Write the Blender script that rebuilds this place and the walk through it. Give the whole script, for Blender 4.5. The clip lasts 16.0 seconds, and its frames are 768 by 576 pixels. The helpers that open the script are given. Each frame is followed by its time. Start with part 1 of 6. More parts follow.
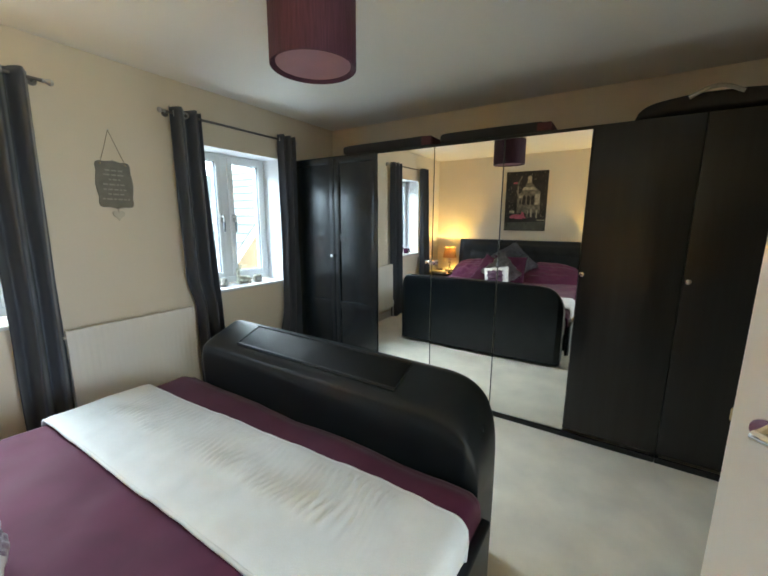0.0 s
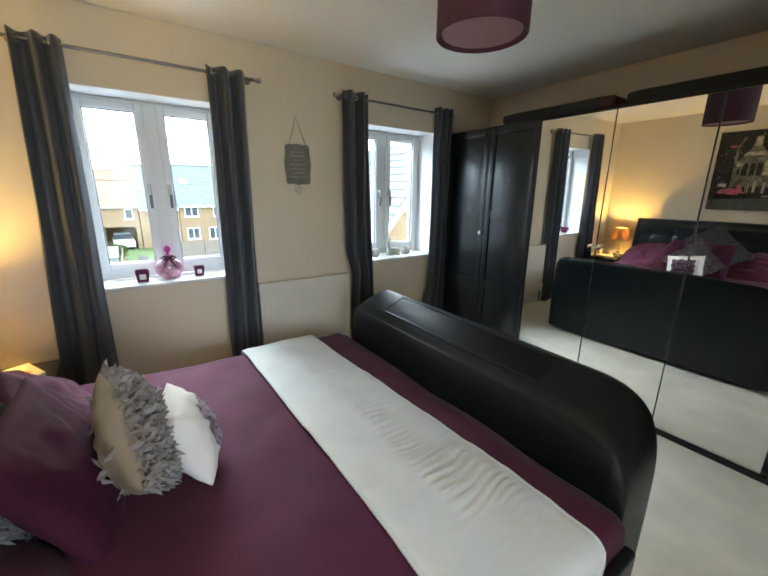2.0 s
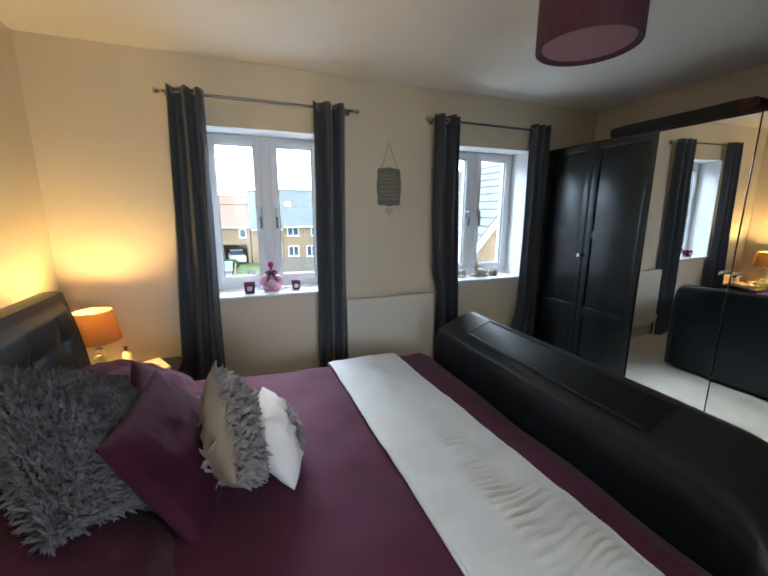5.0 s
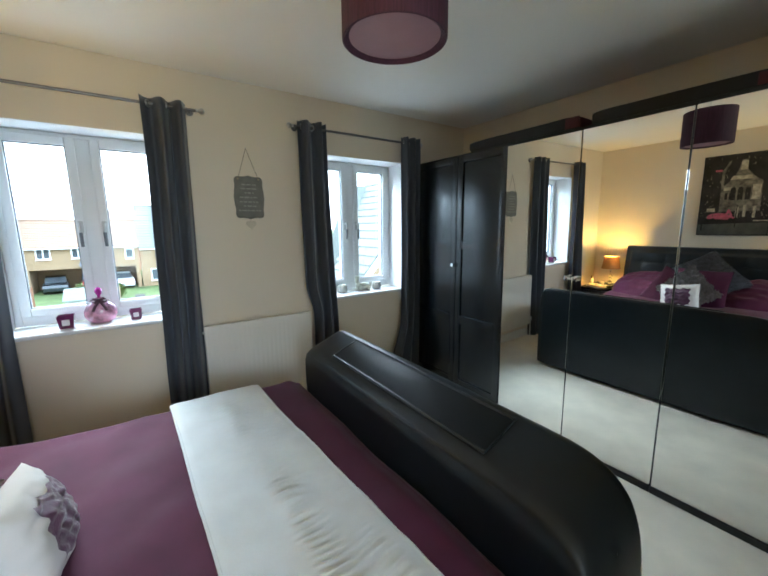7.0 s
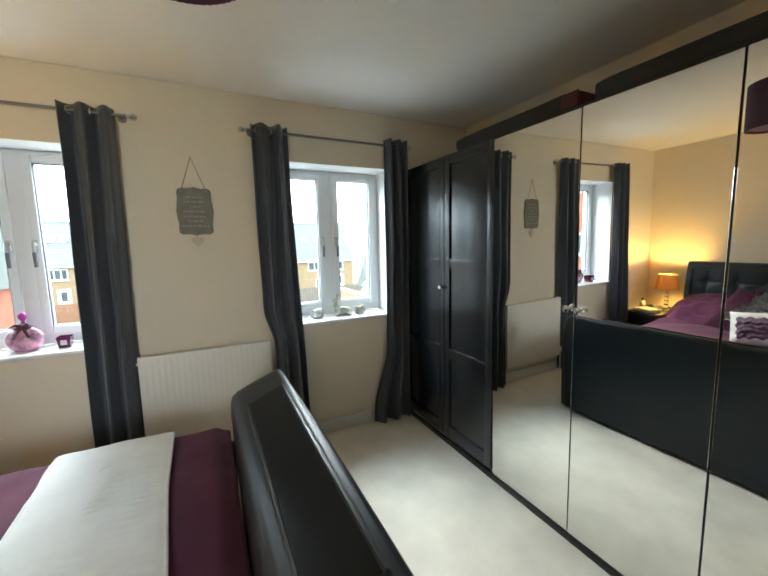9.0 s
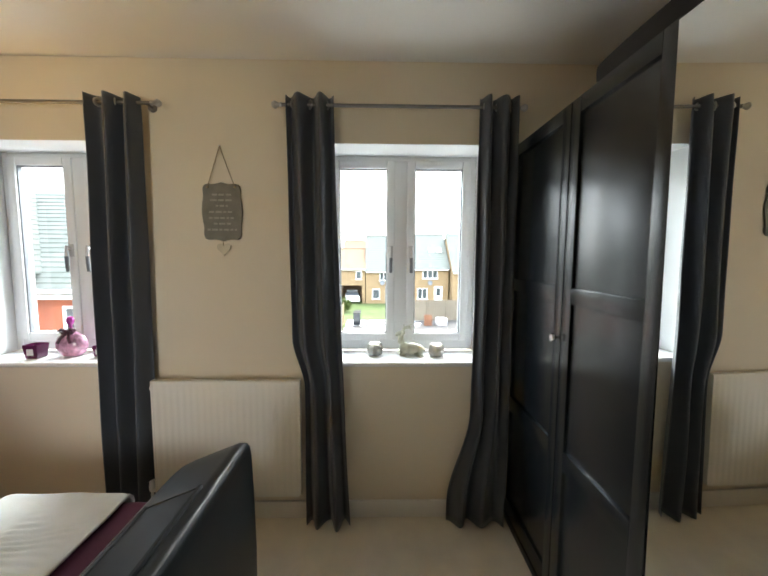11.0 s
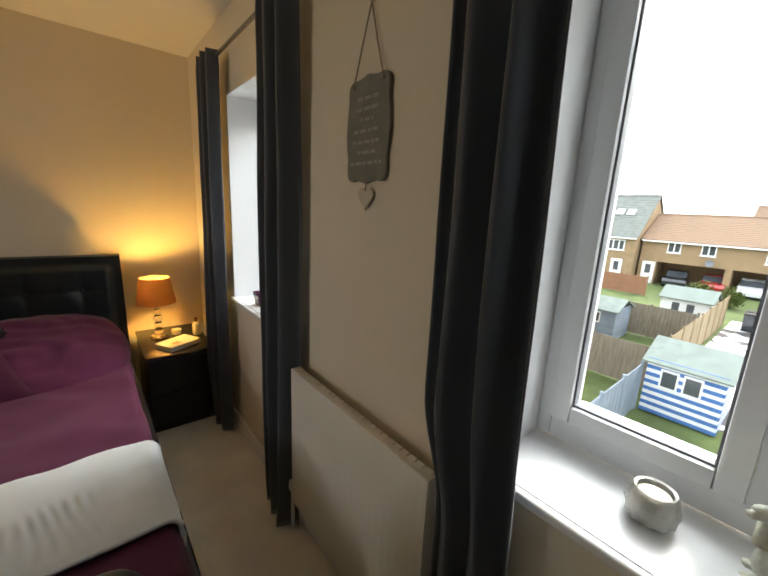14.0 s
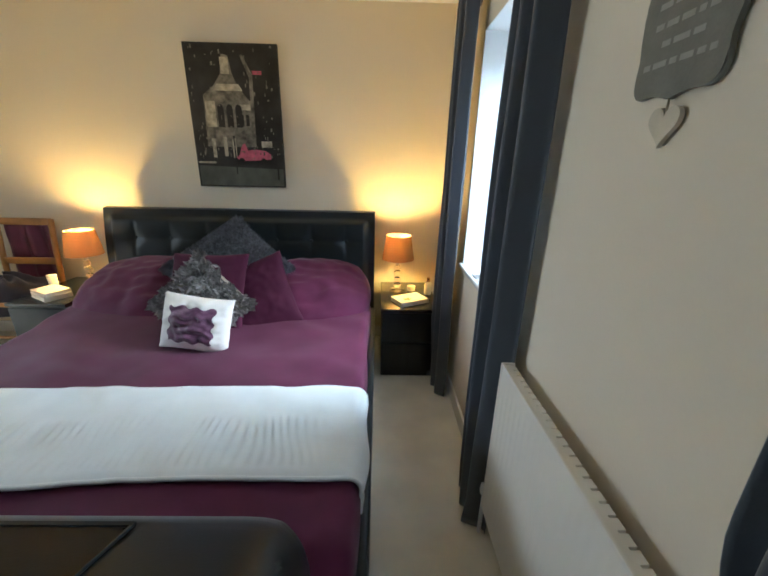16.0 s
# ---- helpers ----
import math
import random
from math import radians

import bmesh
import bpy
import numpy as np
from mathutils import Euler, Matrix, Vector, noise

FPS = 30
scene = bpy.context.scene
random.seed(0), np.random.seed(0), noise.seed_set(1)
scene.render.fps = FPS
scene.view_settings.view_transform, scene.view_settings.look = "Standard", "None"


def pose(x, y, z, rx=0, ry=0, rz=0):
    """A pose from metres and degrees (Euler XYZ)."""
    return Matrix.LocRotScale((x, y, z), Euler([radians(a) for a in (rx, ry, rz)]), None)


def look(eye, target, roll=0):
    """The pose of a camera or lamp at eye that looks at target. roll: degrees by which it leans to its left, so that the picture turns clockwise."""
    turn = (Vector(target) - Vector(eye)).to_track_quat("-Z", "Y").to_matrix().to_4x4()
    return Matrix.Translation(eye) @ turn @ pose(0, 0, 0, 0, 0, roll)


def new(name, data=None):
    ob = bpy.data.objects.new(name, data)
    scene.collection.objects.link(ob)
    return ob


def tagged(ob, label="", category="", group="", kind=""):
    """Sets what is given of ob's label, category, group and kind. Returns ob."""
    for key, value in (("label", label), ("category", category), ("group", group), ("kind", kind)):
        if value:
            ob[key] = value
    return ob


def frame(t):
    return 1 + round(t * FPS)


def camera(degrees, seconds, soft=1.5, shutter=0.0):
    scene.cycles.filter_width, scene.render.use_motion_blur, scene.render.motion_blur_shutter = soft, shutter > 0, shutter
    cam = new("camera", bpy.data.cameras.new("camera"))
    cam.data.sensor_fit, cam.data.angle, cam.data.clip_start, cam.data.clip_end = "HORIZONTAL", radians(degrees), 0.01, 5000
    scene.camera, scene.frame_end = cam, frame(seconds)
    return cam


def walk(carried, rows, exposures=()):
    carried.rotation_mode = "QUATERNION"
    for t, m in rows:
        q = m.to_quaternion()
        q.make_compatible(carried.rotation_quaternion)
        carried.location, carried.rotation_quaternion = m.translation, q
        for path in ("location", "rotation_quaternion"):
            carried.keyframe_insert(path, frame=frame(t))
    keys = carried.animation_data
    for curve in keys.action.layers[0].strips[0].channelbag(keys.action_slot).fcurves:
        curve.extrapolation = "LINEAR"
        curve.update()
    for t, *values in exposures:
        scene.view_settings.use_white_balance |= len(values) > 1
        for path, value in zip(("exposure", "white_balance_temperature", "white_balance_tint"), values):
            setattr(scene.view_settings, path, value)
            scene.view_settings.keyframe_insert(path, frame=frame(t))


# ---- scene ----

cam = camera(93.8, 16.0, 1.8)
PATH = [
    (0, (-0.709, 1.690, 1.418), (-1.772, 3.345, 1.057), 0.4),
    (0.5, (-0.710, 1.697, 1.420), (-1.891, 3.253, 0.995), 0.5),
    (1, (-0.713, 1.692, 1.427), (-2.031, 3.117, 0.957), 0.6),
    (1.5, (-0.714, 1.684, 1.437), (-2.178, 2.954, 0.943), 0.6),
    (2, (-0.718, 1.681, 1.442), (-2.308, 2.778, 0.931), 0.8),
    (2.5, (-0.720, 1.686, 1.434), (-2.419, 2.610, 0.931), 0.9),
    (3, (-0.715, 1.682, 1.427), (-2.499, 2.441, 0.935), 1.0),
    (5.5, (-0.730, 1.683, 1.445), (-2.559, 2.386, 1.044), 0.4),
    (6, (-0.735, 1.769, 1.429), (-2.514, 2.599, 1.054), 0.1),
    (6.5, (-0.730, 1.917, 1.428), (-2.432, 2.903, 1.066), -0.3),
    (7, (-0.757, 2.062, 1.426), (-2.387, 3.172, 1.092), -0.5),
    (7.5, (-0.815, 2.198, 1.416), (-2.412, 3.364, 1.116), -0.9),
    (8, (-0.825, 2.360, 1.424), (-2.449, 3.492, 1.140), -1.2),
    (8.5, (-0.836, 2.550, 1.421), (-2.522, 3.594, 1.156), -1.3),
    (9.75, (-1.0, 3.1, 1.418), (-2.92, 3.66, 1.2), -0.7),
    (11, (-1.536, 3.51, 1.421), (-3.528, 3.549, 1.242), 0.3),
    (11.5, (-1.772, 3.568, 1.434), (-3.755, 3.385, 1.25), 0.2),
    (12, (-2.02, 3.65, 1.441), (-3.963, 3.221, 1.247), 0.3),
    (12.5, (-2.222, 3.70, 1.445), (-4.079, 2.99, 1.22), 0.7),
    (13, (-2.424, 3.655, 1.444), (-4.139, 2.662, 1.179), 1.4),
    (13.5, (-2.592, 3.625, 1.421), (-4.106, 2.358, 1.104), 2.3),
    (14, (-2.736, 3.61, 1.418), (-3.989, 2.11, 0.994), 2.8),
    (14.5, (-2.825, 3.54, 1.367), (-3.79, 1.863, 0.866), 3.6),
    (15, (-2.882, 3.43, 1.364), (-3.549, 1.635, 0.774), 3.5),
    (15.5, (-2.893, 3.378, 1.366), (-3.235, 1.513, 0.725), 2.6),
    (16, (-2.91, 3.381, 1.378), (-2.947, 1.487, 0.73), 1.3),
]
EXPOSURES = [(0, 2.8, 5950, 1), (1, 2.72, 6000, 1), (3, 2.33, 6050, 7), (5.5, 2.22, 5650, 8), (6.5, 2.38, 5450, 2), (7.5, 2.65, 5950, 1), (8.5, 2.68, 6200, 2),
             (11, 2.65, 6950, 8), (12, 2.5, 7350, 10), (12.5, 2.1, 7450, 11), (13, 1.65, 7450, 11), (13.5, 1.5, 7400, 11), (14.5, 2.45, 7100, 8), (15, 2.95, 6050, 3), (15.5, 2.82, 5600, 2), (16, 2.68, 5500, 2)]
walk(cam, [(t, look(eye, target, roll)) for t, eye, target, roll in PATH], EXPOSURES)

# ---- world, sun, exposure ----
world = bpy.data.worlds.new("world")
scene.world = world
world.use_nodes = True
nt = world.node_tree
sky = nt.nodes.new("ShaderNodeTexSky")
sky.sky_type = "NISHITA"
sky.sun_disc = False
sky.sun_elevation = radians(40)
sky.sun_rotation = radians(278)
sky.air_density, sky.dust_density, sky.ozone_density = 1.0, 4.0, 0.6
haze = nt.nodes.new("ShaderNodeMix")
haze.data_type = "RGBA"
haze.inputs[0].default_value = 0.75
haze.inputs[7].default_value = (8.2, 9.2, 10.6, 1)
nt.links.new(sky.outputs[0], haze.inputs[6])
nt.links.new(haze.outputs[2], nt.nodes["Background"].inputs[0])
nt.nodes["Background"].inputs[1].default_value = 0.15
sun = new("sun", bpy.data.lights.new("sun", "SUN"))
sun.data.energy, sun.data.angle, sun.data.color = 0.9, radians(35), (1.0, 0.97, 0.93)
sun.matrix_world = look((-30, 4, 25), (0, 0, 0))
LAMP_WATTS = 3.8
# added area lamps outside above both windows, out of view, boosting the sky light
for wy in (1.85, 3.645):
    al = new("window_fill_light", bpy.data.lights.new("window_fill_light", "AREA"))
    al.data.shape, al.data.size, al.data.size_y = "RECTANGLE", 1.3, 1.1
    al.data.energy, al.data.color = 27.0, (0.76, 0.90, 1.0)
    al.matrix_world = look((-4.9, wy, 2.8), (-3.5, wy, 1.4))

# added fill lamp in a made-up landing opening, brightening the room through the doorway
al = new("landing_fill_light", bpy.data.lights.new("landing_fill_light", "AREA"))
al.data.shape, al.data.size, al.data.size_y = "RECTANGLE", 1.5, 1.5
al.data.energy, al.data.color = 8.0, (0.97, 0.98, 1.0)
al.matrix_world = look((2.0, 1.95, 1.35), (0.0, 1.95, 1.35))


# ---- materials ----
def mat(name, col, rough=0.6, var=0.10, scale=6.0, bump=0.15, bscale=180.0, metal=0.0, sheen=0.0, coat=0.0, stretch=(1, 1, 1), spec=0.5, dist=0.004, rnd=0.0):
    m = bpy.data.materials.new(name)
    m.use_nodes = True
    n, l = m.node_tree.nodes, m.node_tree.links
    b = n["Principled BSDF"]
    b.inputs["Roughness"].default_value, b.inputs["Metallic"].default_value = rough, metal
    b.inputs["Sheen Weight"].default_value, b.inputs["Coat Weight"].default_value = sheen, coat
    b.inputs["Specular IOR Level"].default_value = spec
    tc, mp = n.new("ShaderNodeTexCoord"), n.new("ShaderNodeMapping")
    mp.inputs["Scale"].default_value = stretch
    l.new(tc.outputs["Object"], mp.inputs[0])
    big, fine = n.new("ShaderNodeTexNoise"), n.new("ShaderNodeTexNoise")
    big.inputs["Scale"].default_value, fine.inputs["Scale"].default_value = scale, bscale
    big.inputs["Detail"].default_value, fine.inputs["Detail"].default_value = 6, 3
    l.new(mp.outputs[0], big.inputs["Vector"])
    l.new(mp.outputs[0], fine.inputs["Vector"])
    add = n.new("ShaderNodeMath")
    add.operation = "MULTIPLY_ADD"
    add.inputs[1].default_value = 0.35
    l.new(fine.outputs["Fac"], add.inputs[0])
    l.new(big.outputs["Fac"], add.inputs[2])
    rampn = n.new("ShaderNodeMapRange")
    rampn.inputs[1].default_value, rampn.inputs[2].default_value = 0.45, 0.9
    l.new(add.outputs[0], rampn.inputs[0])
    mix = n.new("ShaderNodeMix")
    mix.data_type = "RGBA"
    mix.inputs[6].default_value = (*[max(0.0, c * (1 - var)) for c in col], 1)
    mix.inputs[7].default_value = (*[min(1.0, c * (1 + var)) for c in col], 1)
    l.new(rampn.outputs[0], mix.inputs[0])
    last = mix.outputs[2]
    if rnd:
        info, hue, mr = n.new("ShaderNodeObjectInfo"), n.new("ShaderNodeHueSaturation"), n.new("ShaderNodeMapRange")
        mr.inputs[3].default_value, mr.inputs[4].default_value = 1 - rnd, 1 + rnd
        l.new(info.outputs["Random"], mr.inputs[0])
        l.new(mr.outputs[0], hue.inputs["Value"])
        l.new(last, hue.inputs["Color"])
        last = hue.outputs[0]
    l.new(last, b.inputs["Base Color"])
    if bump:
        bp = n.new("ShaderNodeBump")
        bp.inputs["Strength"].default_value, bp.inputs["Distance"].default_value = bump, dist
        l.new(add.outputs[0], bp.inputs["Height"])
        l.new(bp.outputs[0], b.inputs["Normal"])
    return m


def glass_mat(name, col=(1, 1, 1), rough=0.0, ior=1.45):
    m = bpy.data.materials.new(name)
    m.use_nodes = True
    b = m.node_tree.nodes["Principled BSDF"]
    b.inputs["Base Color"].default_value = (*col, 1)
    b.inputs["Roughness"].default_value, b.inputs["Transmission Weight"].default_value, b.inputs["IOR"].default_value = rough, 1.0, ior
    return m


def pane_mat(name):
    m = bpy.data.materials.new(name)
    m.use_nodes = True
    n, l = m.node_tree.nodes, m.node_tree.links
    n.remove(n["Principled BSDF"])
    tr, gl, mx, fr = n.new("ShaderNodeBsdfTransparent"), n.new("ShaderNodeBsdfGlossy"), n.new("ShaderNodeMixShader"), n.new("ShaderNodeFresnel")
    tr.inputs[0].default_value = (0.94, 0.965, 0.96, 1)
    gl.inputs["Roughness"].default_value = 0.01
    fr.inputs["IOR"].default_value = 1.4
    l.new(fr.outputs[0], mx.inputs[0])
    l.new(tr.outputs[0], mx.inputs[1])
    l.new(gl.outputs[0], mx.inputs[2])
    l.new(mx.outputs[0], n["Material Output"].inputs[0])
    return m


def shade_mat(name, col):
    m = bpy.data.materials.new(name)
    m.use_nodes = True
    n, l = m.node_tree.nodes, m.node_tree.links
    n.remove(n["Principled BSDF"])
    df, tl, mx, nz = n.new("ShaderNodeBsdfDiffuse"), n.new("ShaderNodeBsdfTranslucent"), n.new("ShaderNodeMixShader"), n.new("ShaderNodeTexNoise")
    nz.inputs["Scale"].default_value = 300
    df.inputs[0].default_value = (*col, 1)
    tl.inputs[0].default_value = (*col, 1)
    bp = n.new("ShaderNodeBump")
    bp.inputs["Strength"].default_value = 0.2
    l.new(nz.outputs[0], bp.inputs["Height"])
    l.new(bp.outputs[0], df.inputs["Normal"])
    mx.inputs[0].default_value = 0.22
    l.new(df.outputs[0], mx.inputs[1])
    l.new(tl.outputs[0], mx.inputs[2])
    l.new(mx.outputs[0], n["Material Output"].inputs[0])
    return m


def glow_mat(name, col, power):
    m = bpy.data.materials.new(name)
    m.use_nodes = True
    b = m.node_tree.nodes["Principled BSDF"]
    b.inputs["Emission Color"].default_value, b.inputs["Emission Strength"].default_value = (*col, 1), power
    return m


M_WALL = mat("magnolia_paint", (0.76, 0.68, 0.55), 0.75, 0.025, 1.5, 0.12, 140, dist=0.002)
M_CEIL = mat("ceiling_paint", (0.86, 0.85, 0.82), 0.85, 0.02, 1.2, 0.12, 120, dist=0.002)
M_REVEAL = mat("white_reveal_paint", (0.83, 0.84, 0.85), 0.7, 0.02, 1.5, 0.1, 140, dist=0.002)
M_CARPET = mat("cream_carpet", (0.80, 0.755, 0.65), 0.95, 0.10, 5, 0.8, 420, sheen=0.3, dist=0.006)
M_GLOSS = mat("white_gloss_paint", (0.80, 0.79, 0.76), 0.3, 0.02, 3, 0.04, 60)
M_UPVC = mat("white_upvc", (0.80, 0.81, 0.82), 0.28, 0.015, 3, 0.02, 80)
M_GASKET = mat("grey_gasket", (0.16, 0.17, 0.19), 0.6, 0.1, 20)
M_SILL = mat("white_sill_board", (0.80, 0.80, 0.80), 0.25, 0.02, 3, 0.02, 60)
M_RAD = mat("radiator_enamel", (0.78, 0.75, 0.68), 0.35, 0.02, 3, 0.03, 90)
M_CURT = mat("charcoal_curtain_fabric", (0.050, 0.058, 0.076), 0.48, 0.14, 5, 0.2, 420, sheen=0.25, spec=0.45, stretch=(1, 1, 0.6))
M_STEEL = mat("brushed_steel", (0.55, 0.55, 0.56), 0.28, 0.08, 30, 0.05, 200, metal=1.0)
M_ROD = mat("dark_nickel_rod", (0.22, 0.21, 0.21), 0.35, 0.08, 30, 0.05, 200, metal=0.9)
M_CHROME = mat("chrome", (0.8, 0.8, 0.8), 0.08, 0.02, 30, 0.0, metal=1.0)
M_BLACKW = mat("black_brown_veneer", (0.010, 0.0105, 0.012), 0.34, 0.35, 4, 0.12, 60, stretch=(8, 8, 0.5), dist=0.002)
M_BLACKP = mat("black_painted_panel", (0.007, 0.0105, 0.0155), 0.27, 0.2, 5, 0.05, 90, stretch=(4, 4, 1), dist=0.001, spec=0.85)
M_MIRROR = mat("mirror_silvering", (0.86, 0.87, 0.85), 0.0, 0.0, 3, 0.0, metal=1.0)
M_LEATHER = mat("black_faux_leather", (0.0065, 0.0105, 0.0145), 0.37, 0.25, 6, 0.3, 260, dist=0.002, spec=0.42)
M_DUVET = mat("plum_cotton", (0.082, 0.0115, 0.043), 0.8, 0.16, 7, 0.3, 500, sheen=0.12, dist=0.003, spec=0.25)
M_PLUMC = mat("plum_cushion_cotton", (0.052, 0.008, 0.027), 0.8, 0.16, 9, 0.3, 480, sheen=0.02, dist=0.003, spec=0.2)
M_THROW = mat("white_fleece_throw", (0.74, 0.79, 0.82), 0.9, 0.05, 9, 0.6, 300, sheen=0.4, dist=0.004)
M_WHITEC = mat("white_cotton", (0.76, 0.74, 0.72), 0.85, 0.05, 9, 0.4, 420, dist=0.003)
M_PATCH = mat("plum_velvet_patch", (0.09, 0.025, 0.07), 0.6, 0.3, 30, 0.6, 240, sheen=0.5, dist=0.005)
M_GREYF = mat("grey_shaggy_fabric", (0.135, 0.135, 0.155), 0.8, 0.35, 14, 0.6, 300, sheen=0.3, dist=0.006)
M_SHAG = mat("shaggy_fabric_strands", (0.19, 0.19, 0.215), 0.7, 0.55, 30, 0.2, 300, sheen=0.3)
M_PETAL = mat("silver_grey_petal_fabric", (0.29, 0.27, 0.265), 0.55, 0.35, 22, 0.2, 300, sheen=0.4)
M_BEIGEC = mat("taupe_satin_backing", (0.29, 0.245, 0.19), 0.55, 0.15, 12, 0.3, 300)
M_SHADE = shade_mat("amber_lamp_shade", (0.44, 0.27, 0.12))
M_PSHADE = mat("plum_pendant_fabric", (0.075, 0.022, 0.05), 0.6, 0.35, 30, 0.3, 300, stretch=(6, 6, 0.3))
M_PIN = mat("pendant_diffuser", (0.36, 0.20, 0.25), 0.5, 0.08, 8)
M_CRYSTAL = glass_mat("clear_acrylic", (1, 0.98, 0.94), 0.03, 1.49)
M_PANE = pane_mat("window_glass")
M_BULB = glow_mat("warm_bulb", (1.0, 0.72, 0.35), 30.0)
M_PRINT = mat("dark_canvas_print", (0.020, 0.018, 0.018), 0.7, 0.7, 9, 0.2, 400)
M_PRINTG = mat("grey_canvas_print", (0.17, 0.155, 0.125), 0.7, 0.75, 24, 0.2, 400)
M_PRINTL = mat("pale_canvas_print", (0.42, 0.38, 0.29), 0.7, 0.5, 30, 0.2, 400)
M_PRINTR = mat("road_canvas_print", (0.085, 0.09, 0.075), 0.7, 0.3, 12, 0.2, 400)
M_PINK = mat("pink_canvas_print", (0.50, 0.10, 0.16), 0.7, 0.3, 30, 0.2, 400)
M_CREAMEDGE = mat("cream_canvas_edge", (0.62, 0.56, 0.40), 0.8, 0.06, 20)
M_SIGN = mat("grey_painted_plaque", (0.19, 0.185, 0.16), 0.7, 0.14, 18, 0.2, 200)
M_SIGNTXT = mat("pale_lettering", (0.33, 0.32, 0.285), 0.7, 0.1, 30)
M_HEART = mat("cream_wooden_heart", (0.60, 0.54, 0.42), 0.6, 0.08, 20)
M_STRING = mat("jute_string", (0.34, 0.28, 0.19), 0.9, 0.2, 60)
M_PURPG = mat("plum_glass", (0.11, 0.018, 0.07), 0.08, 0.2, 20, 0.0, coat=0.6)
M_PINKG = mat("mottled_pink_glass", (0.55, 0.28, 0.40), 0.12, 0.55, 26, 0.05, 80, coat=0.6)
M_RIBBON = mat("dark_plum_ribbon", (0.06, 0.012, 0.03), 0.35, 0.2, 30)
M_MAGENTA = mat("magenta_glass_stopper", (0.42, 0.03, 0.28), 0.08, 0.1, 20, 0.0, coat=0.6)
M_LABELW = mat("white_label", (0.72, 0.66, 0.68), 0.6, 0.05, 30)
M_RESIN = mat("silver_champagne_resin", (0.47, 0.47, 0.38), 0.5, 0.3, 30, 0.6, 140, metal=0.15)
M_VOTIVE = mat("frosted_pressed_glass", (0.60, 0.585, 0.55), 0.22, 0.14, 40, 0.5, 90, coat=0.5, dist=0.006)
M_VOTIVE.node_tree.nodes["Principled BSDF"].inputs["Transmission Weight"].default_value = 0.55
M_WAX = mat("cream_candle_wax", (0.75, 0.70, 0.58), 0.5, 0.05, 20)
M_BOOKP = mat("book_pages", (0.72, 0.68, 0.58), 0.8, 0.08, 40, 0.3, 300, stretch=(1, 1, 12))
M_BOOKC = mat("white_book_cover", (0.74, 0.70, 0.64), 0.4, 0.05, 12)
M_ORANGE = mat("orange_cover_art", (0.75, 0.26, 0.08), 0.45, 0.3, 30)
M_LOTION = mat("cream_bottle", (0.74, 0.68, 0.54), 0.25, 0.04, 20)
M_GOLD = mat("gold_cap", (0.62, 0.42, 0.16), 0.25, 0.1, 20, metal=1.0)
M_PINE = mat("orange_pine_wood", (0.42, 0.20, 0.055), 0.38, 0.28, 5, 0.12, 70, stretch=(1, 6, 1))
M_CLOTHES = mat("dark_navy_garment", (0.022, 0.018, 0.034), 0.85, 0.4, 9, 0.5, 300, sheen=0.3, dist=0.006)
M_BURG = mat("burgundy_satin", (0.12, 0.015, 0.045), 0.45, 0.3, 9, 0.3, 300)
M_BOXBLK = mat("black_storage_fabric", (0.014, 0.013, 0.014), 0.7, 0.3, 10, 0.4, 300)
M_REDTRIM = mat("red_piping", (0.085, 0.012, 0.016), 0.6, 0.2, 20)
M_GRIP = mat("pale_handle_webbing", (0.38, 0.36, 0.30), 0.7, 0.1, 30)
M_BRASS = mat("latch_brass", (0.55, 0.45, 0.25), 0.3, 0.15, 30, metal=1.0)
M_BUFF = mat("buff_brick", (0.31, 0.21, 0.12), 0.9, 0.14, 2, 0.3, 18, dist=0.02)
M_REDB = mat("red_brick", (0.36, 0.12, 0.07), 0.9, 0.16, 2, 0.3, 18, dist=0.02)
M_TILEG = mat("grey_concrete_tile", (0.155, 0.168, 0.152), 0.8, 0.16, 2, 0.2, 12, dist=0.02, rnd=0.08)
M_TILEB = mat("brown_clay_tile", (0.225, 0.145, 0.095), 0.85, 0.16, 2, 0.2, 12, dist=0.02, rnd=0.08)
M_FASCIA = mat("white_fascia", (0.78, 0.78, 0.78), 0.4, 0.04, 2)
M_DARKG = mat("dark_reflective_glazing", (0.08, 0.09, 0.10), 0.1, 0.3, 1, 0.0)
M_ASPH = mat("wet_asphalt", (0.060, 0.056, 0.057), 0.75, 0.3, 0.5, 0.3, 8, dist=0.01)


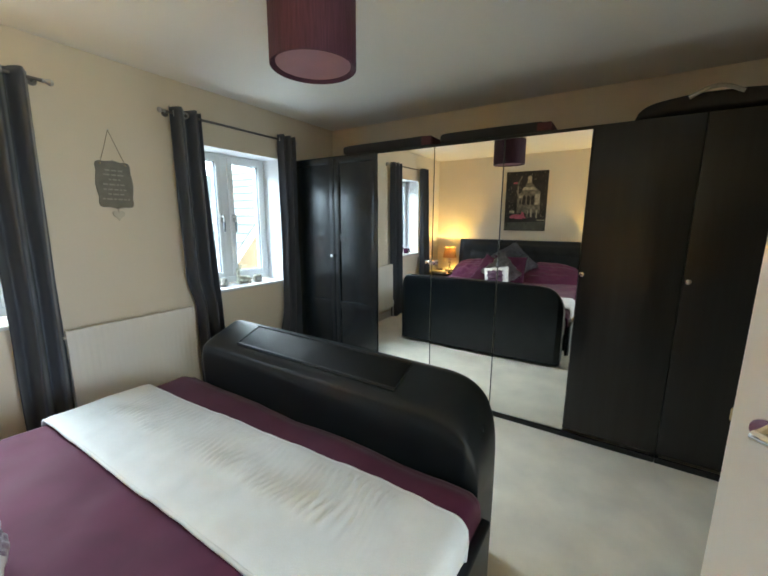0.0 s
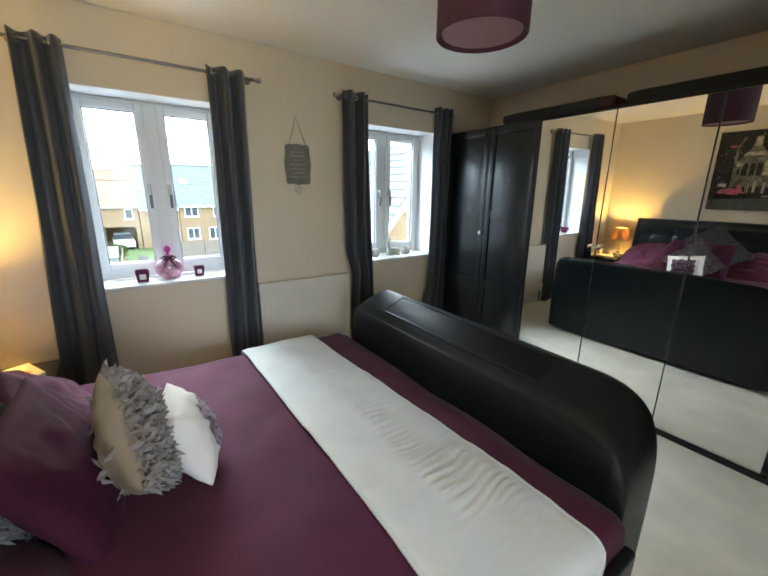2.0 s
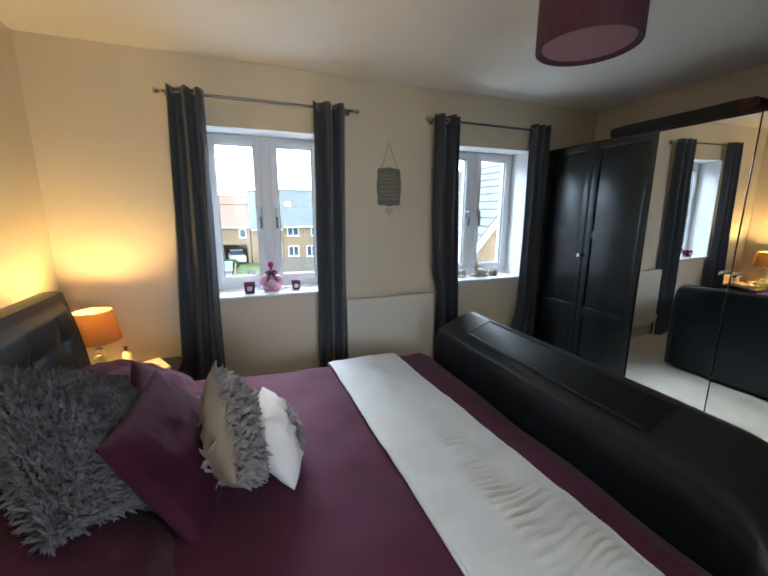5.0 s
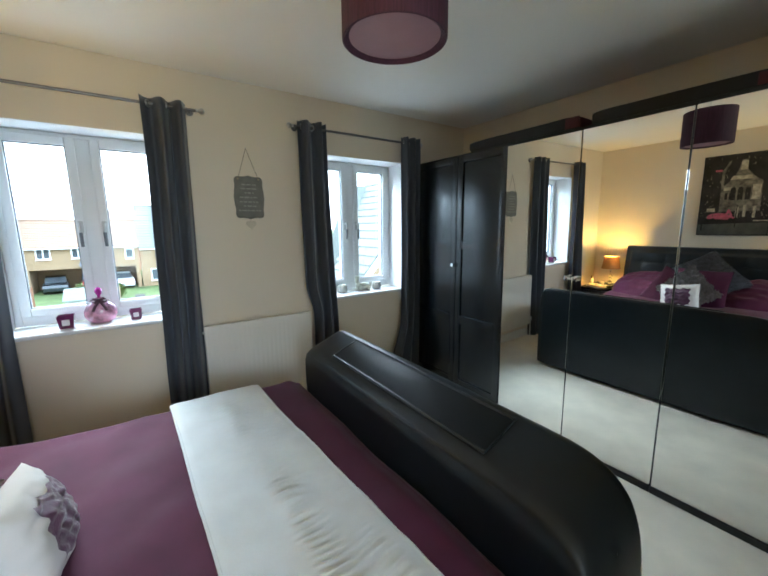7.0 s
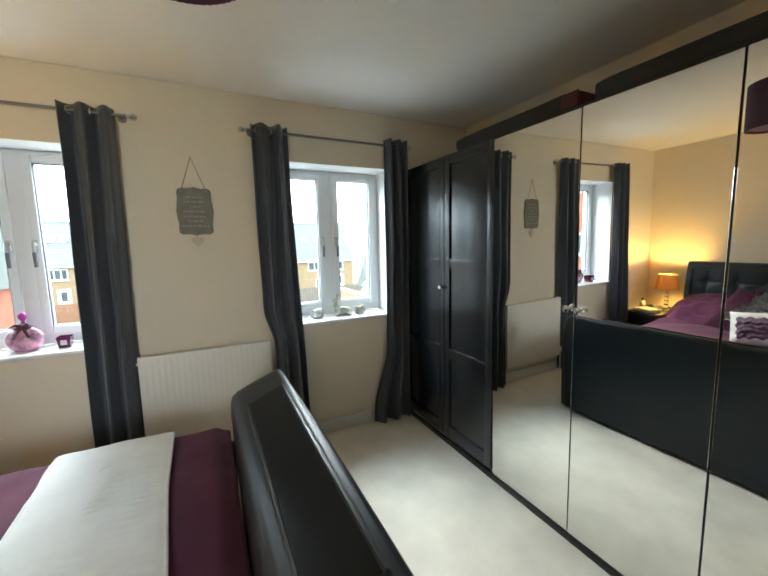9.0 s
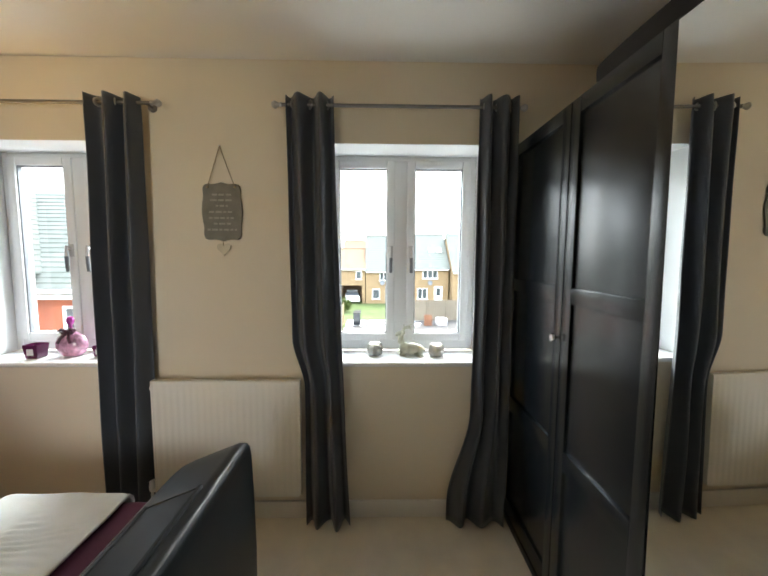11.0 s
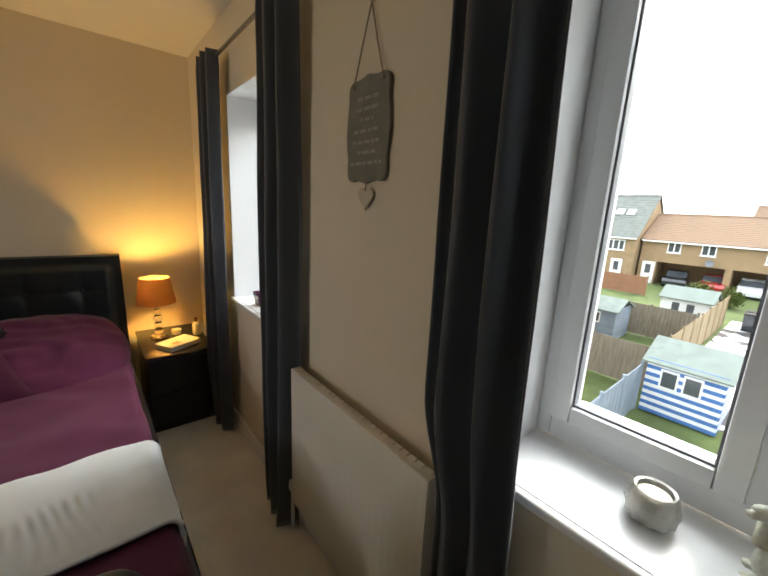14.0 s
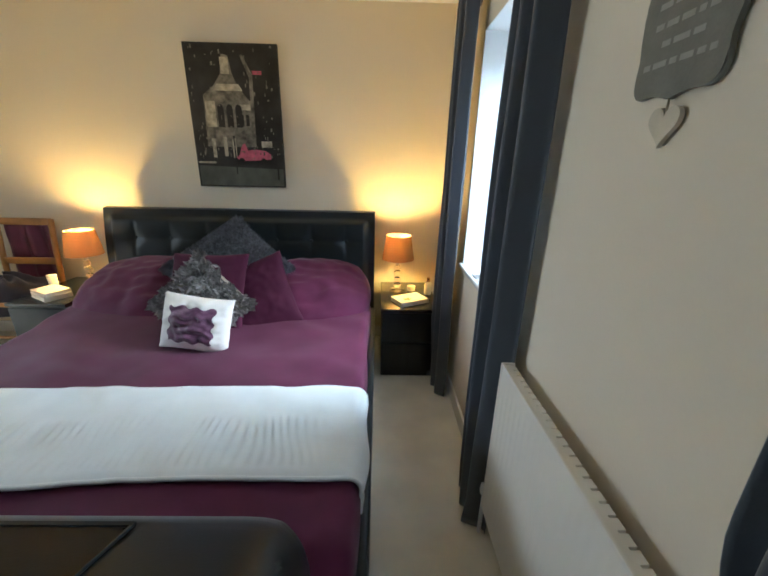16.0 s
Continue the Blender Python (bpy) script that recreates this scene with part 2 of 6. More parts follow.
def melting_snow(m):
    """Broken white patches of slush, thick along the near fence and thinning out across the car park."""
    n, l = m.node_tree.nodes, m.node_tree.links
    b = n["Principled BSDF"]
    tc, patch, sep = n.new("ShaderNodeTexCoord"), n.new("ShaderNodeTexNoise"), n.new("ShaderNodeSeparateXYZ")
    patch.inputs["Scale"].default_value, patch.inputs["Detail"].default_value, patch.inputs["Distortion"].default_value = 0.8, 7, 0.6
    thin, lack, cut, mix = n.new("ShaderNodeMapRange"), n.new("ShaderNodeMath"), n.new("ShaderNodeMapRange"), n.new("ShaderNodeMix")
    thin.inputs[1].default_value, thin.inputs[2].default_value = 1.5, 10.5
    thin.inputs[3].default_value, thin.inputs[4].default_value = -0.05, 0.20
    lack.operation = "SUBTRACT"
    cut.inputs[1].default_value, cut.inputs[2].default_value = 0.47, 0.50
    mix.data_type = "RGBA"
    mix.inputs[7].default_value = (0.72, 0.74, 0.77, 1)
    l.new(tc.outputs["Object"], patch.inputs["Vector"])
    l.new(tc.outputs["Object"], sep.inputs[0])
    l.new(sep.outputs["Y"], thin.inputs[0])
    l.new(patch.outputs["Fac"], lack.inputs[0])
    l.new(thin.outputs[0], lack.inputs[1])
    l.new(lack.outputs[0], cut.inputs[0])
    l.new(cut.outputs[0], mix.inputs[0])
    l.new(b.inputs["Base Color"].links[0].from_socket, mix.inputs[6])
    l.new(mix.outputs[2], b.inputs["Base Color"])


melting_snow(M_ASPH)
M_GRASS = mat("lawn", (0.085, 0.12, 0.035), 0.95, 0.35, 0.8, 0.5, 20, dist=0.03)
M_FENCE = mat("weathered_fence_wood", (0.20, 0.165, 0.125), 0.9, 0.25, 2, 0.3, 20, stretch=(6, 6, 1), rnd=0.12)
M_FENCEY = mat("new_fence_wood", (0.27, 0.20, 0.115), 0.85, 0.2, 2, 0.3, 20, stretch=(6, 6, 1), rnd=0.1)
M_FENCEB = mat("blue_grey_fence", (0.20, 0.245, 0.30), 0.8, 0.15, 2, 0.2, 20, rnd=0.08)
M_BLUE = mat("blue_shed_paint", (0.05, 0.16, 0.42), 0.6, 0.1, 4)
M_SHEDW = mat("white_shed_paint", (0.76, 0.77, 0.78), 0.6, 0.05, 4)
M_FELT = mat("green_grey_roof_felt", (0.19, 0.23, 0.21), 0.9, 0.15, 3, 0.3, 40)
M_CARW = mat("white_car_paint", (0.76, 0.77, 0.78), 0.2, 0.02, 2, 0.0, coat=0.8)
M_CARR = mat("red_car_paint", (0.40, 0.03, 0.03), 0.2, 0.05, 2, 0.0, coat=0.8)
M_CARD = mat("dark_car_paint", (0.03, 0.035, 0.04), 0.2, 0.05, 2, 0.0, coat=0.8)
M_TYRE = mat("tyre_rubber", (0.02, 0.02, 0.02), 0.8, 0.1, 8)
M_LEAF = mat("shrub_leaf", (0.10, 0.13, 0.03), 0.7, 0.4, 4)
M_TERRA = mat("terracotta", (0.27, 0.125, 0.07), 0.8, 0.15, 6)
M_BOUNCE = mat("pale_bounce_ground", (0.60, 0.60, 0.58), 0.9, 0.15, 3, 0.4, 40)


# ---- mesh helpers ----
def thing(name, loc, label, category, group="", kind=""):
    ob = new(name)
    ob.empty_display_size = 0.1
    ob.location = loc
    return tagged(ob, label, category, group, kind)


def finish(ob, material, smooth=40):
    mats = material if isinstance(material, (list, tuple)) else [material]
    for m in mats:
        ob.data.materials.append(m)
    if smooth:
        ob.data.shade_smooth()
        ob.data.set_sharp_from_angle(angle=radians(smooth))
    return ob


def part(name, bm, material, parent=None, label="", smooth=40):
    me = bpy.data.meshes.new(name)
    bmesh.ops.recalc_face_normals(bm, faces=bm.faces)
    bm.to_mesh(me)
    bm.free()
    ob = new(name, me)
    finish(ob, material, smooth)
    if parent is not None:
        ob.parent = parent
        if parent.type == "EMPTY":
            ob.matrix_parent_inverse = Matrix.Translation(-parent.location)
    if label:
        ob["label"] = label
    return ob


def solo(name, bm, material, label, category, group="", kind="", smooth=40):
    return tagged(part(name, bm, material, None, "", smooth), label, category, group, kind)


def merge(bm, tmp, m=None):
    if m is not None:
        bmesh.ops.transform(tmp, matrix=m, verts=tmp.verts)
    me = bpy.data.meshes.new("tmp")
    tmp.to_mesh(me)
    tmp.free()
    bm.from_mesh(me)
    bpy.data.meshes.remove(me)
    return bm


def box(lo, hi, bev=0.0, bm=None, seg=2, m=None):
    t = bmesh.new()
    bmesh.ops.create_cube(t, size=1)
    size = [max(1e-4, hi[i] - lo[i]) for i in range(3)]
    bmesh.ops.transform(t, matrix=Matrix.LocRotScale([(hi[i] + lo[i]) / 2 for i in range(3)], None, size), verts=t.verts)
    if bev:
        bmesh.ops.bevel(t, geom=t.edges[:], offset=min(bev, min(size) * 0.45), segments=seg, affect="EDGES", profile=0.6)
    if bm is None and m is None:
        return t
    return merge(bm if bm is not None else bmesh.new(), t, m)


def cyl(p0, p1, r0, r1=None, n=16, bm=None):
    p0, p1 = Vector(p0), Vector(p1)
    d = p1 - p0
    t = bmesh.new()
    bmesh.ops.create_cone(t, cap_ends=True, segments=n, radius1=r0, radius2=r0 if r1 is None else r1, depth=d.length)
    m = Matrix.Translation((p0 + p1) / 2) @ d.to_track_quat("Z", "Y").to_matrix().to_4x4()
    return merge(bm if bm is not None else bmesh.new(), t, m)


def lathe(profile, c, n=32, bm=None, ax=None):
    bm = bm if bm is not None else bmesh.new()
    t = bmesh.new()
    rings = []
    for r, z in profile:
        rings.append([t.verts.new((max(r, 1e-4) * math.cos(2 * math.pi * i / n), max(r, 1e-4) * math.sin(2 * math.pi * i / n), z)) for i in range(n)])
    for a, b in zip(rings, rings[1:]):
        for i in range(n):
            t.faces.new((a[i], a[(i + 1) % n], b[(i + 1) % n], b[i]))
    bmesh.ops.remove_doubles(t, verts=t.verts, dist=2e-4)
    m = Matrix.Translation(c)
    return merge(bm, t, m @ ax if ax is not None else m)


def grid(f, nu, nv, bm=None, closed=False):
    bm = bm if bm is not None else bmesh.new()
    vs = [[bm.verts.new(f(i / nu, j / nv)) for i in range(nu + (0 if closed else 1))] for j in range(nv + 1)]
    k = len(vs[0])
    for j in range(nv):
        for i in range(nu):
            bm.faces.new((vs[j][i], vs[j][(i + 1) % k], vs[j + 1][(i + 1) % k], vs[j + 1][i]))
    return bm


def tube(pts, r, n=8, bm=None, taper=None):
    pts = [Vector(p) for p in pts]
    bm = bm if bm is not None else bmesh.new()
    rings = []
    for i, p in enumerate(pts):
        d = (pts[min(i + 1, len(pts) - 1)] - pts[max(i - 1, 0)]).normalized()
        a = d.orthogonal().normalized() if abs(d.z) > 0.95 else d.cross(Vector((0, 0, 1))).normalized()
        b = d.cross(a)
        rr = r if taper is None else r + (taper - r) * i / (len(pts) - 1)
        rings.append([bm.verts.new(p + rr * (math.cos(2 * math.pi * k / n) * a + math.sin(2 * math.pi * k / n) * b)) for k in range(n)])
    for A, B in zip(rings, rings[1:]):
        for k in range(n):
            bm.faces.new((A[k], A[(k + 1) % n], B[(k + 1) % n], B[k]))
    bm.faces.new(rings[0])
    bm.faces.new(rings[-1][::-1])
    return bm


def slab(outline, depth, to_world, bm=None):
    """A flat plate of the given outline (2D), extruded by depth; to_world maps (a, b, d) to a place."""
    bm = bm if bm is not None else bmesh.new()
    a = [bm.verts.new(to_world(x, y, 0)) for x, y in outline]
    b = [bm.verts.new(to_world(x, y, depth)) for x, y in outline]
    bm.faces.new(a)
    bm.faces.new(b[::-1])
    k = len(a)
    for i in range(k):
        bm.faces.new((a[i], b[i], b[(i + 1) % k], a[(i + 1) % k]))
    return bm


def nz(x, y, z, s=1.0):
    return noise.noise(Vector((x * s, y * s, z * s)))


def lerp(a, b, t):
    return a + (b - a) * t


def sstep(a, b, x):
    t = min(1.0, max(0.0, (x - a) / (b - a)))
    return t * t * (3 - 2 * t)


# ---- the room ----
XW, XR, YH, YB, ZC, THICK = -3.39, 0.25, 0.61, 4.82, 2.37, 0.34
W1 = (1.43, 2.27, 0.84, 1.98)
W2 = (3.215, 4.075, 0.84, 1.98)
DOOR_Y0, DOOR_Y1, DOOR_H = 1.50, 2.30, 2.02
HALL = 1.6

bm = bmesh.new()
for a, b in ((YH - 0.2, W1[0]), (W1[1], W2[0]), (W2[1], YB + 0.2)):
    box((XW - THICK, a, -0.02), (XW, b, ZC + 0.1), 0, bm)
for w in (W1, W2):
    box((XW - THICK, w[0], -0.02), (XW, w[1], w[2]), 0, bm)
    box((XW - THICK, w[0], w[3]), (XW, w[1], ZC + 0.1), 0, bm)
solo("wall_west", bm, M_WALL, "magnolia painted window wall with two deep reveals", "wall", kind="structure", smooth=0)
solo("wall_south", box((XW, YH - 0.2, -0.02), (XR, YH, ZC + 0.1)), M_WALL, "magnolia painted wall behind the headboard", "wall", kind="structure", smooth=0)
solo("wall_north", box((XW, YB, -0.02), (XR, YB + 0.2, ZC + 0.1)), M_WALL, "magnolia painted wall behind the wardrobes", "wall", kind="structure", smooth=0)
bm = bmesh.new()
box((XR, YH - 0.2, -0.02), (XR + 0.12, DOOR_Y0, ZC + 0.1), 0, bm)
box((XR, DOOR_Y1, -0.02), (XR + 0.12, YB + 0.2, ZC + 0.1), 0, bm)
box((XR, DOOR_Y0, DOOR_H), (XR + 0.12, DOOR_Y1, ZC + 0.1), 0, bm)
solo("wall_east", bm, M_WALL, "magnolia painted wall with the doorway", "wall", kind="structure", smooth=0)
# Unseen landing walls; the opening is made up to hold the fill lamp.
bm = bmesh.new()
HX0, HX1, HY0, HY1, HZ0, HZ1 = XR + 0.12 + HALL, XR + 0.3 + HALL, 1.15, 2.75, 0.55, 2.15
box((HX0, YH - 0.2, -0.02), (HX1, HY0, ZC + 0.1), 0, bm)
box((HX0, HY1, -0.02), (HX1, YB + 0.2, ZC + 0.1), 0, bm)
box((HX0, HY0, -0.02), (HX1, HY1, HZ0), 0, bm)
box((HX0, HY0, HZ1), (HX1, HY1, ZC + 0.1), 0, bm)
box((XR + 0.12, YH - 0.2, -0.02), (XR + 0.12 + HALL, YH, ZC + 0.1), 0, bm)
box((XR + 0.12, YB, -0.02), (XR + 0.12 + HALL, YB + 0.2, ZC + 0.1), 0, bm)
solo("wall_hall", bm, M_WALL, "unseen plain landing walls beyond the doorway, open for an added lamp", "wall", kind="structure", smooth=0)
bm = grid(lambda u, v: Vector((lerp(XW, XR + 0.12 + HALL, u), lerp(YH, YB, v), 0)), 4, 4)
box((XW - 0.3, YH - 0.2, -0.25), (XR + HALL + 0.4, YB + 0.2, -0.03), 0, bm)
solo("floor", bm, M_CARPET, "cream short pile fitted carpet", "carpet", kind="structure", smooth=0)
solo("ceiling", box((XW - THICK, YH - 0.2, ZC), (XR + HALL + 0.3, YB + 0.2, ZC + 0.09)), M_CEIL, "matt white painted ceiling", "ceiling", kind="structure", smooth=0)
bm = bmesh.new()
SK = 0.095
box((XW, YH + 0.015, 0), (XW + 0.015, YB, SK), 0.005, bm)
box((XW + 0.015, YH, 0), (XR, YH + 0.015, SK), 0.005, bm)
box((XR - 0.015, YH + 0.015, 0), (XR, DOOR_Y0 - 0.07, SK), 0.005, bm)
box((XR - 0.015, DOOR_Y1 + 0.07, 0), (XR, YB, SK), 0.005, bm)
solo("baseboard", bm, M_GLOSS, "white gloss painted skirting board", "skirting board", kind="structure")
bm = bmesh.new()
for y0, y1 in ((DOOR_Y0 - 0.065, DOOR_Y0), (DOOR_Y1, DOOR_Y1 + 0.065)):
    box((XR - 0.018, y0, 0), (XR - 0.001, y1, DOOR_H + 0.065), 0.006, bm)
box((XR - 0.018, DOOR_Y0, DOOR_H), (XR - 0.001, DOOR_Y1, DOOR_H + 0.065), 0.006, bm)
box((XR + 0.001, DOOR_Y0 - 0.0, 0), (XR + 0.119, DOOR_Y0 + 0.025, DOOR_H), 0.003, bm)
box((XR + 0.001, DOOR_Y1 - 0.025, 0), (XR + 0.119, DOOR_Y1, DOOR_H), 0.003, bm)
solo("trim", bm, M_GLOSS, "white gloss painted door lining and architrave", "door frame", kind="structure")


# ---- windows ----
def window(name, w, label):
    ob = thing(name, (XW - 0.24, (w[0] + w[1]) / 2, w[2]), label, "window", kind="structure")
    y0, y1, z0, z1 = w
    z0 += 0.025
    xf, xb = XW - 0.225, XW - 0.295
    F, S, FB, FT = 0.038, 0.045, 0.062, 0.028
    mid = (y0 + y1) / 2
    bm = bmesh.new()
    e = 0.004
    box((xb, y0 + e, z0 + e), (xf, y0 + F, z1 - e), 0.006, bm)
    box((xb, y1 - F, z0 + e), (xf, y1 - e, z1 - e), 0.006, bm)
    box((xb, y0 + F, z0 + e), (xf, y1 - F, z0 + FB), 0.006, bm)
    box((xb, y0 + F, z1 - FT), (xf, y1 - F, z1 - e), 0.006, bm)
    box((xb, mid - 0.036, z0 + FB), (xf, mid + 0.036, z1 - FT), 0.006, bm)
    part("window_frame", bm, M_UPVC, ob, "white moulded plastic outer frame")
    bm = box((xf - 0.01, y0, z0 + 0.001), (XW - 0.0015, y0 + 0.003, z1 - 0.003))
    box((xf - 0.01, y1 - 0.003, z0 + 0.001), (XW - 0.0015, y1, z1 - 0.003), 0, bm)
    box((xf - 0.01, y0, z1 - 0.003), (XW - 0.0015, y1, z1), 0, bm)
    part("reveal", bm, M_REVEAL, ob, "white painted plaster reveal", 0)
    for a, b, sgn in ((y0 + F, mid - 0.036, 1), (mid + 0.036, y1 - F, -1)):
        a, b, c, d = a - 0.001, b + 0.001, z0 + FB - 0.001, z1 - FT + 0.001
        bm = bmesh.new()
        xs = xf + 0.012
        box((xb + 0.01, a, c), (xs, a + S, d), 0.009, bm)
        box((xb + 0.01, b - S, c), (xs, b, d), 0.009, bm)
        box((xb + 0.01, a + S, c), (xs, b - S, c + S), 0.009, bm)
        box((xb + 0.01, a + S, d - S), (xs, b - S, d), 0.009, bm)
        sash = part("sash", bm, M_UPVC, ob, "white casement sash")
        bm = bmesh.new()
        g = 0.005
        xg = xf - 0.012
        box((xg - 0.012, a + S, c + S), (xg + 0.012, a + S + g, d - S), 0, bm)
        box((xg - 0.012, b - S - g, c + S), (xg + 0.012, b - S, d - S), 0, bm)
        box((xg - 0.012, a + S + g, c + S), (xg + 0.012, b - S - g, c + S + g), 0, bm)
        box((xg - 0.012, a + S + g, d - S - g), (xg + 0.012, b - S - g, d - S), 0, bm)
        part("gasket", bm, M_GASKET, sash, "dark glazing seal")
        p = part("pane", grid(lambda u, v: Vector((xg, lerp(a + S + g, b - S - g, u), lerp(c + S + g, d - S - g, v))), 1, 1), M_PANE, sash, "clear double glazed pane", 0)
        p.visible_shadow = False
        yh = b - S * 0.5 if sgn > 0 else a + S * 0.5
        zh = 1.445
        bm = box((xs, yh - 0.013, zh - 0.040), (xs + 0.010, yh + 0.013, zh + 0.032), 0.005)
        cyl((xs + 0.008, yh, zh + 0.008), (xs + 0.034, yh, zh + 0.008), 0.0095, None, 14, bm)
        tube([(xs + 0.034, yh, zh + 0.022), (xs + 0.038, yh, zh + 0.005), (xs + 0.040, yh, zh - 0.030), (xs + 0.039, yh, zh - 0.052)], 0.0085, 10, bm)
        part("window_handle", bm, M_STEEL, sash, "satin chrome espagnolette handle")
        bm = tube([(xs + 0.040, yh, zh - 0.036), (xs + 0.040, yh, zh - 0.075), (xs + 0.036, yh, zh - 0.120)], 0.0100, 10, None, 0.0085)
        part("handle_grip", bm, M_GASKET, sash, "dark grip of the window handle")

    bm = box((xf - 0.01, y0 + 0.003, w[2] + 0.001), (XW, y1 - 0.003, w[2] + 0.025), 0.0)
    box((XW, y0 - 0.02, w[2] + 0.001), (XW + 0.022, y1 + 0.02, w[2] + 0.025), 0.009, bm, 3)
    part("window_sill", bm, M_SILL, ob, "glossy white window board")
    return ob


window("window_1", W1, "white double casement window above a white sill board")
window("window_2", W2, "white double casement window beside the wardrobe")


# ---- open door ----
def room_door():
    hinge, free = Vector((XR - 0.03, DOOR_Y1 + 0.01, 0)), Vector((-0.44, 2.765, 0))
    d = (free - hinge).normalized()
    L, T, H = 0.80, 0.04, 1.98
    m = Matrix.Translation(hinge + Vector((0, 0, 0.008))) @ Matrix(((d.x, -d.y, 0, 0), (d.y, d.x, 0, 0), (0, 0, 1, 0), (0, 0, 0, 1)))
    ob = thing("door_1", hinge, "white painted flush door standing open on the landing", "door", kind="structure")
    bm = box((0, -T / 2, 0), (L, T / 2, H), 0.003, None, 2, m)
    leaf = part("door_leaf", bm, M_GLOSS, ob)
    bm = box((L - 0.0005, -0.012, 0.90), (L + 0.002, 0.012, 1.06), 0.003, None, 2, m)
    box((L + 0.002, -0.007, 0.965), (L + 0.009, 0.007, 0.995), 0.003, bm, 2, m)
    part("latch_plate", bm, M_BRASS, leaf, "worn brass latch plate")
    for sgn in (-1, 1):
        y = sgn * T / 2
        bm = bmesh.new()
        for p0, p1, r in (((L - 0.06, y, 0.98), (L - 0.06, y + sgn * 0.008, 0.98), 0.026), ((L - 0.06, y, 0.98), (L - 0.06, y + sgn * 0.045, 0.98), 0.010)):
            cyl(m @ Vector(p0), m @ Vector(p1), r, None, 20, bm)
        tube([m @ Vector(p) for p in ((L - 0.055, y + sgn * 0.045, 0.98), (L - 0.08, y + sgn * 0.050, 0.98), (L - 0.12, y + sgn * 0.052, 0.977), (L - 0.17, y + sgn * 0.046, 0.972))], 0.011, 12, bm, 0.009)
        part("door_handle", bm, M_CHROME, leaf, "polished chrome lever handle")


room_door()


# ---- radiator ----
def radiator():
    y0, y1, z0, z1, xf, xb = 2.37, 3.12, 0.165, 0.775, -3.312, -3.348
    ob = thing("radiator", (-3.33, (y0 + y1) / 2, 0.1), "cream white ribbed panel radiator below the plaque", "radiator")
    n = 22

    def face(u, v):
        y = lerp(y0 + 0.012, y1 - 0.012, u)
        ph = (u * n) % 1.0
        rib = sstep(0.15, 0.35, ph) * (1 - sstep(0.65, 0.85, ph))
        fade = sstep(0.0, 0.05, v) * (1 - sstep(0.95, 1.0, v))
        return Vector((xf - 0.0010 * (1 - rib) * fade - 0.004 * (1 - fade), y, lerp(z0, z1, v)))
    bm = grid(face, n * 8, 24)
    box((xb, y0 + 0.012, z0), (xf - 0.012, y1 - 0.012, z1), 0, bm)
    part("radiator_panel", bm, M_RAD, ob)
    bm = box((xb - 0.006, y0, z0 + 0.01), (xf, y0 + 0.012, z1 + 0.012), 0.003)
    part("side_panel", bm, M_RAD, ob)
    part("side_panel", box((xb - 0.006, y1 - 0.012, z0 + 0.01), (xf, y1, z1 + 0.012), 0.003), M_RAD, ob)
    bm = box((xf - 0.010, y0 + 0.012, z1), (xf, y1 - 0.012, z1 + 0.012), 0.004)
    box((xf - 0.024, y0 + 0.012, z1 - 0.002), (xf - 0.010, y1 - 0.012, z1 + 0.008), 0, bm)
    for i in range(25):
        y = lerp(y0 + 0.03, y1 - 0.03, i / 24)
        box((xb - 0.004, y - 0.0115, z1 - 0.002), (xf - 0.024, y + 0.0115, z1 + 0.008), 0, bm)
    part("top_grille", bm, M_RAD, ob)
    for y in (y0 + 0.1, y1 - 0.1):
        part("wall_bracket", box((XW + 0.002, y - 0.015, 0.25), (xb, y + 0.015, 0.7), 0.002), M_RAD, ob)
    bm = cyl((-3.33, y0 - 0.03, 0.0), (-3.33, y0 - 0.03, 0.19), 0.008)
    cyl((-3.33, y0 - 0.045, 0.2), (-3.33, y0 + 0.02, 0.2), 0.011, None, 12, bm)
    lathe([(0.0, 0.0), (0.015, 0.0), (0.018, 0.02), (0.015, 0.055), (0.0, 0.058)], (-3.33, y0 - 0.03, 0.2), 16, bm)
    part("valve", bm, M_UPVC, ob, "white radiator valve on a copper tail")
    bm = cyl((-3.33, y0 + 0.0, z1 - 0.03), (-3.33, y0 - 0.010, z1 - 0.03), 0.010, None, 12)
    part("bleed_plug", bm, M_RAD, ob)


radiator()


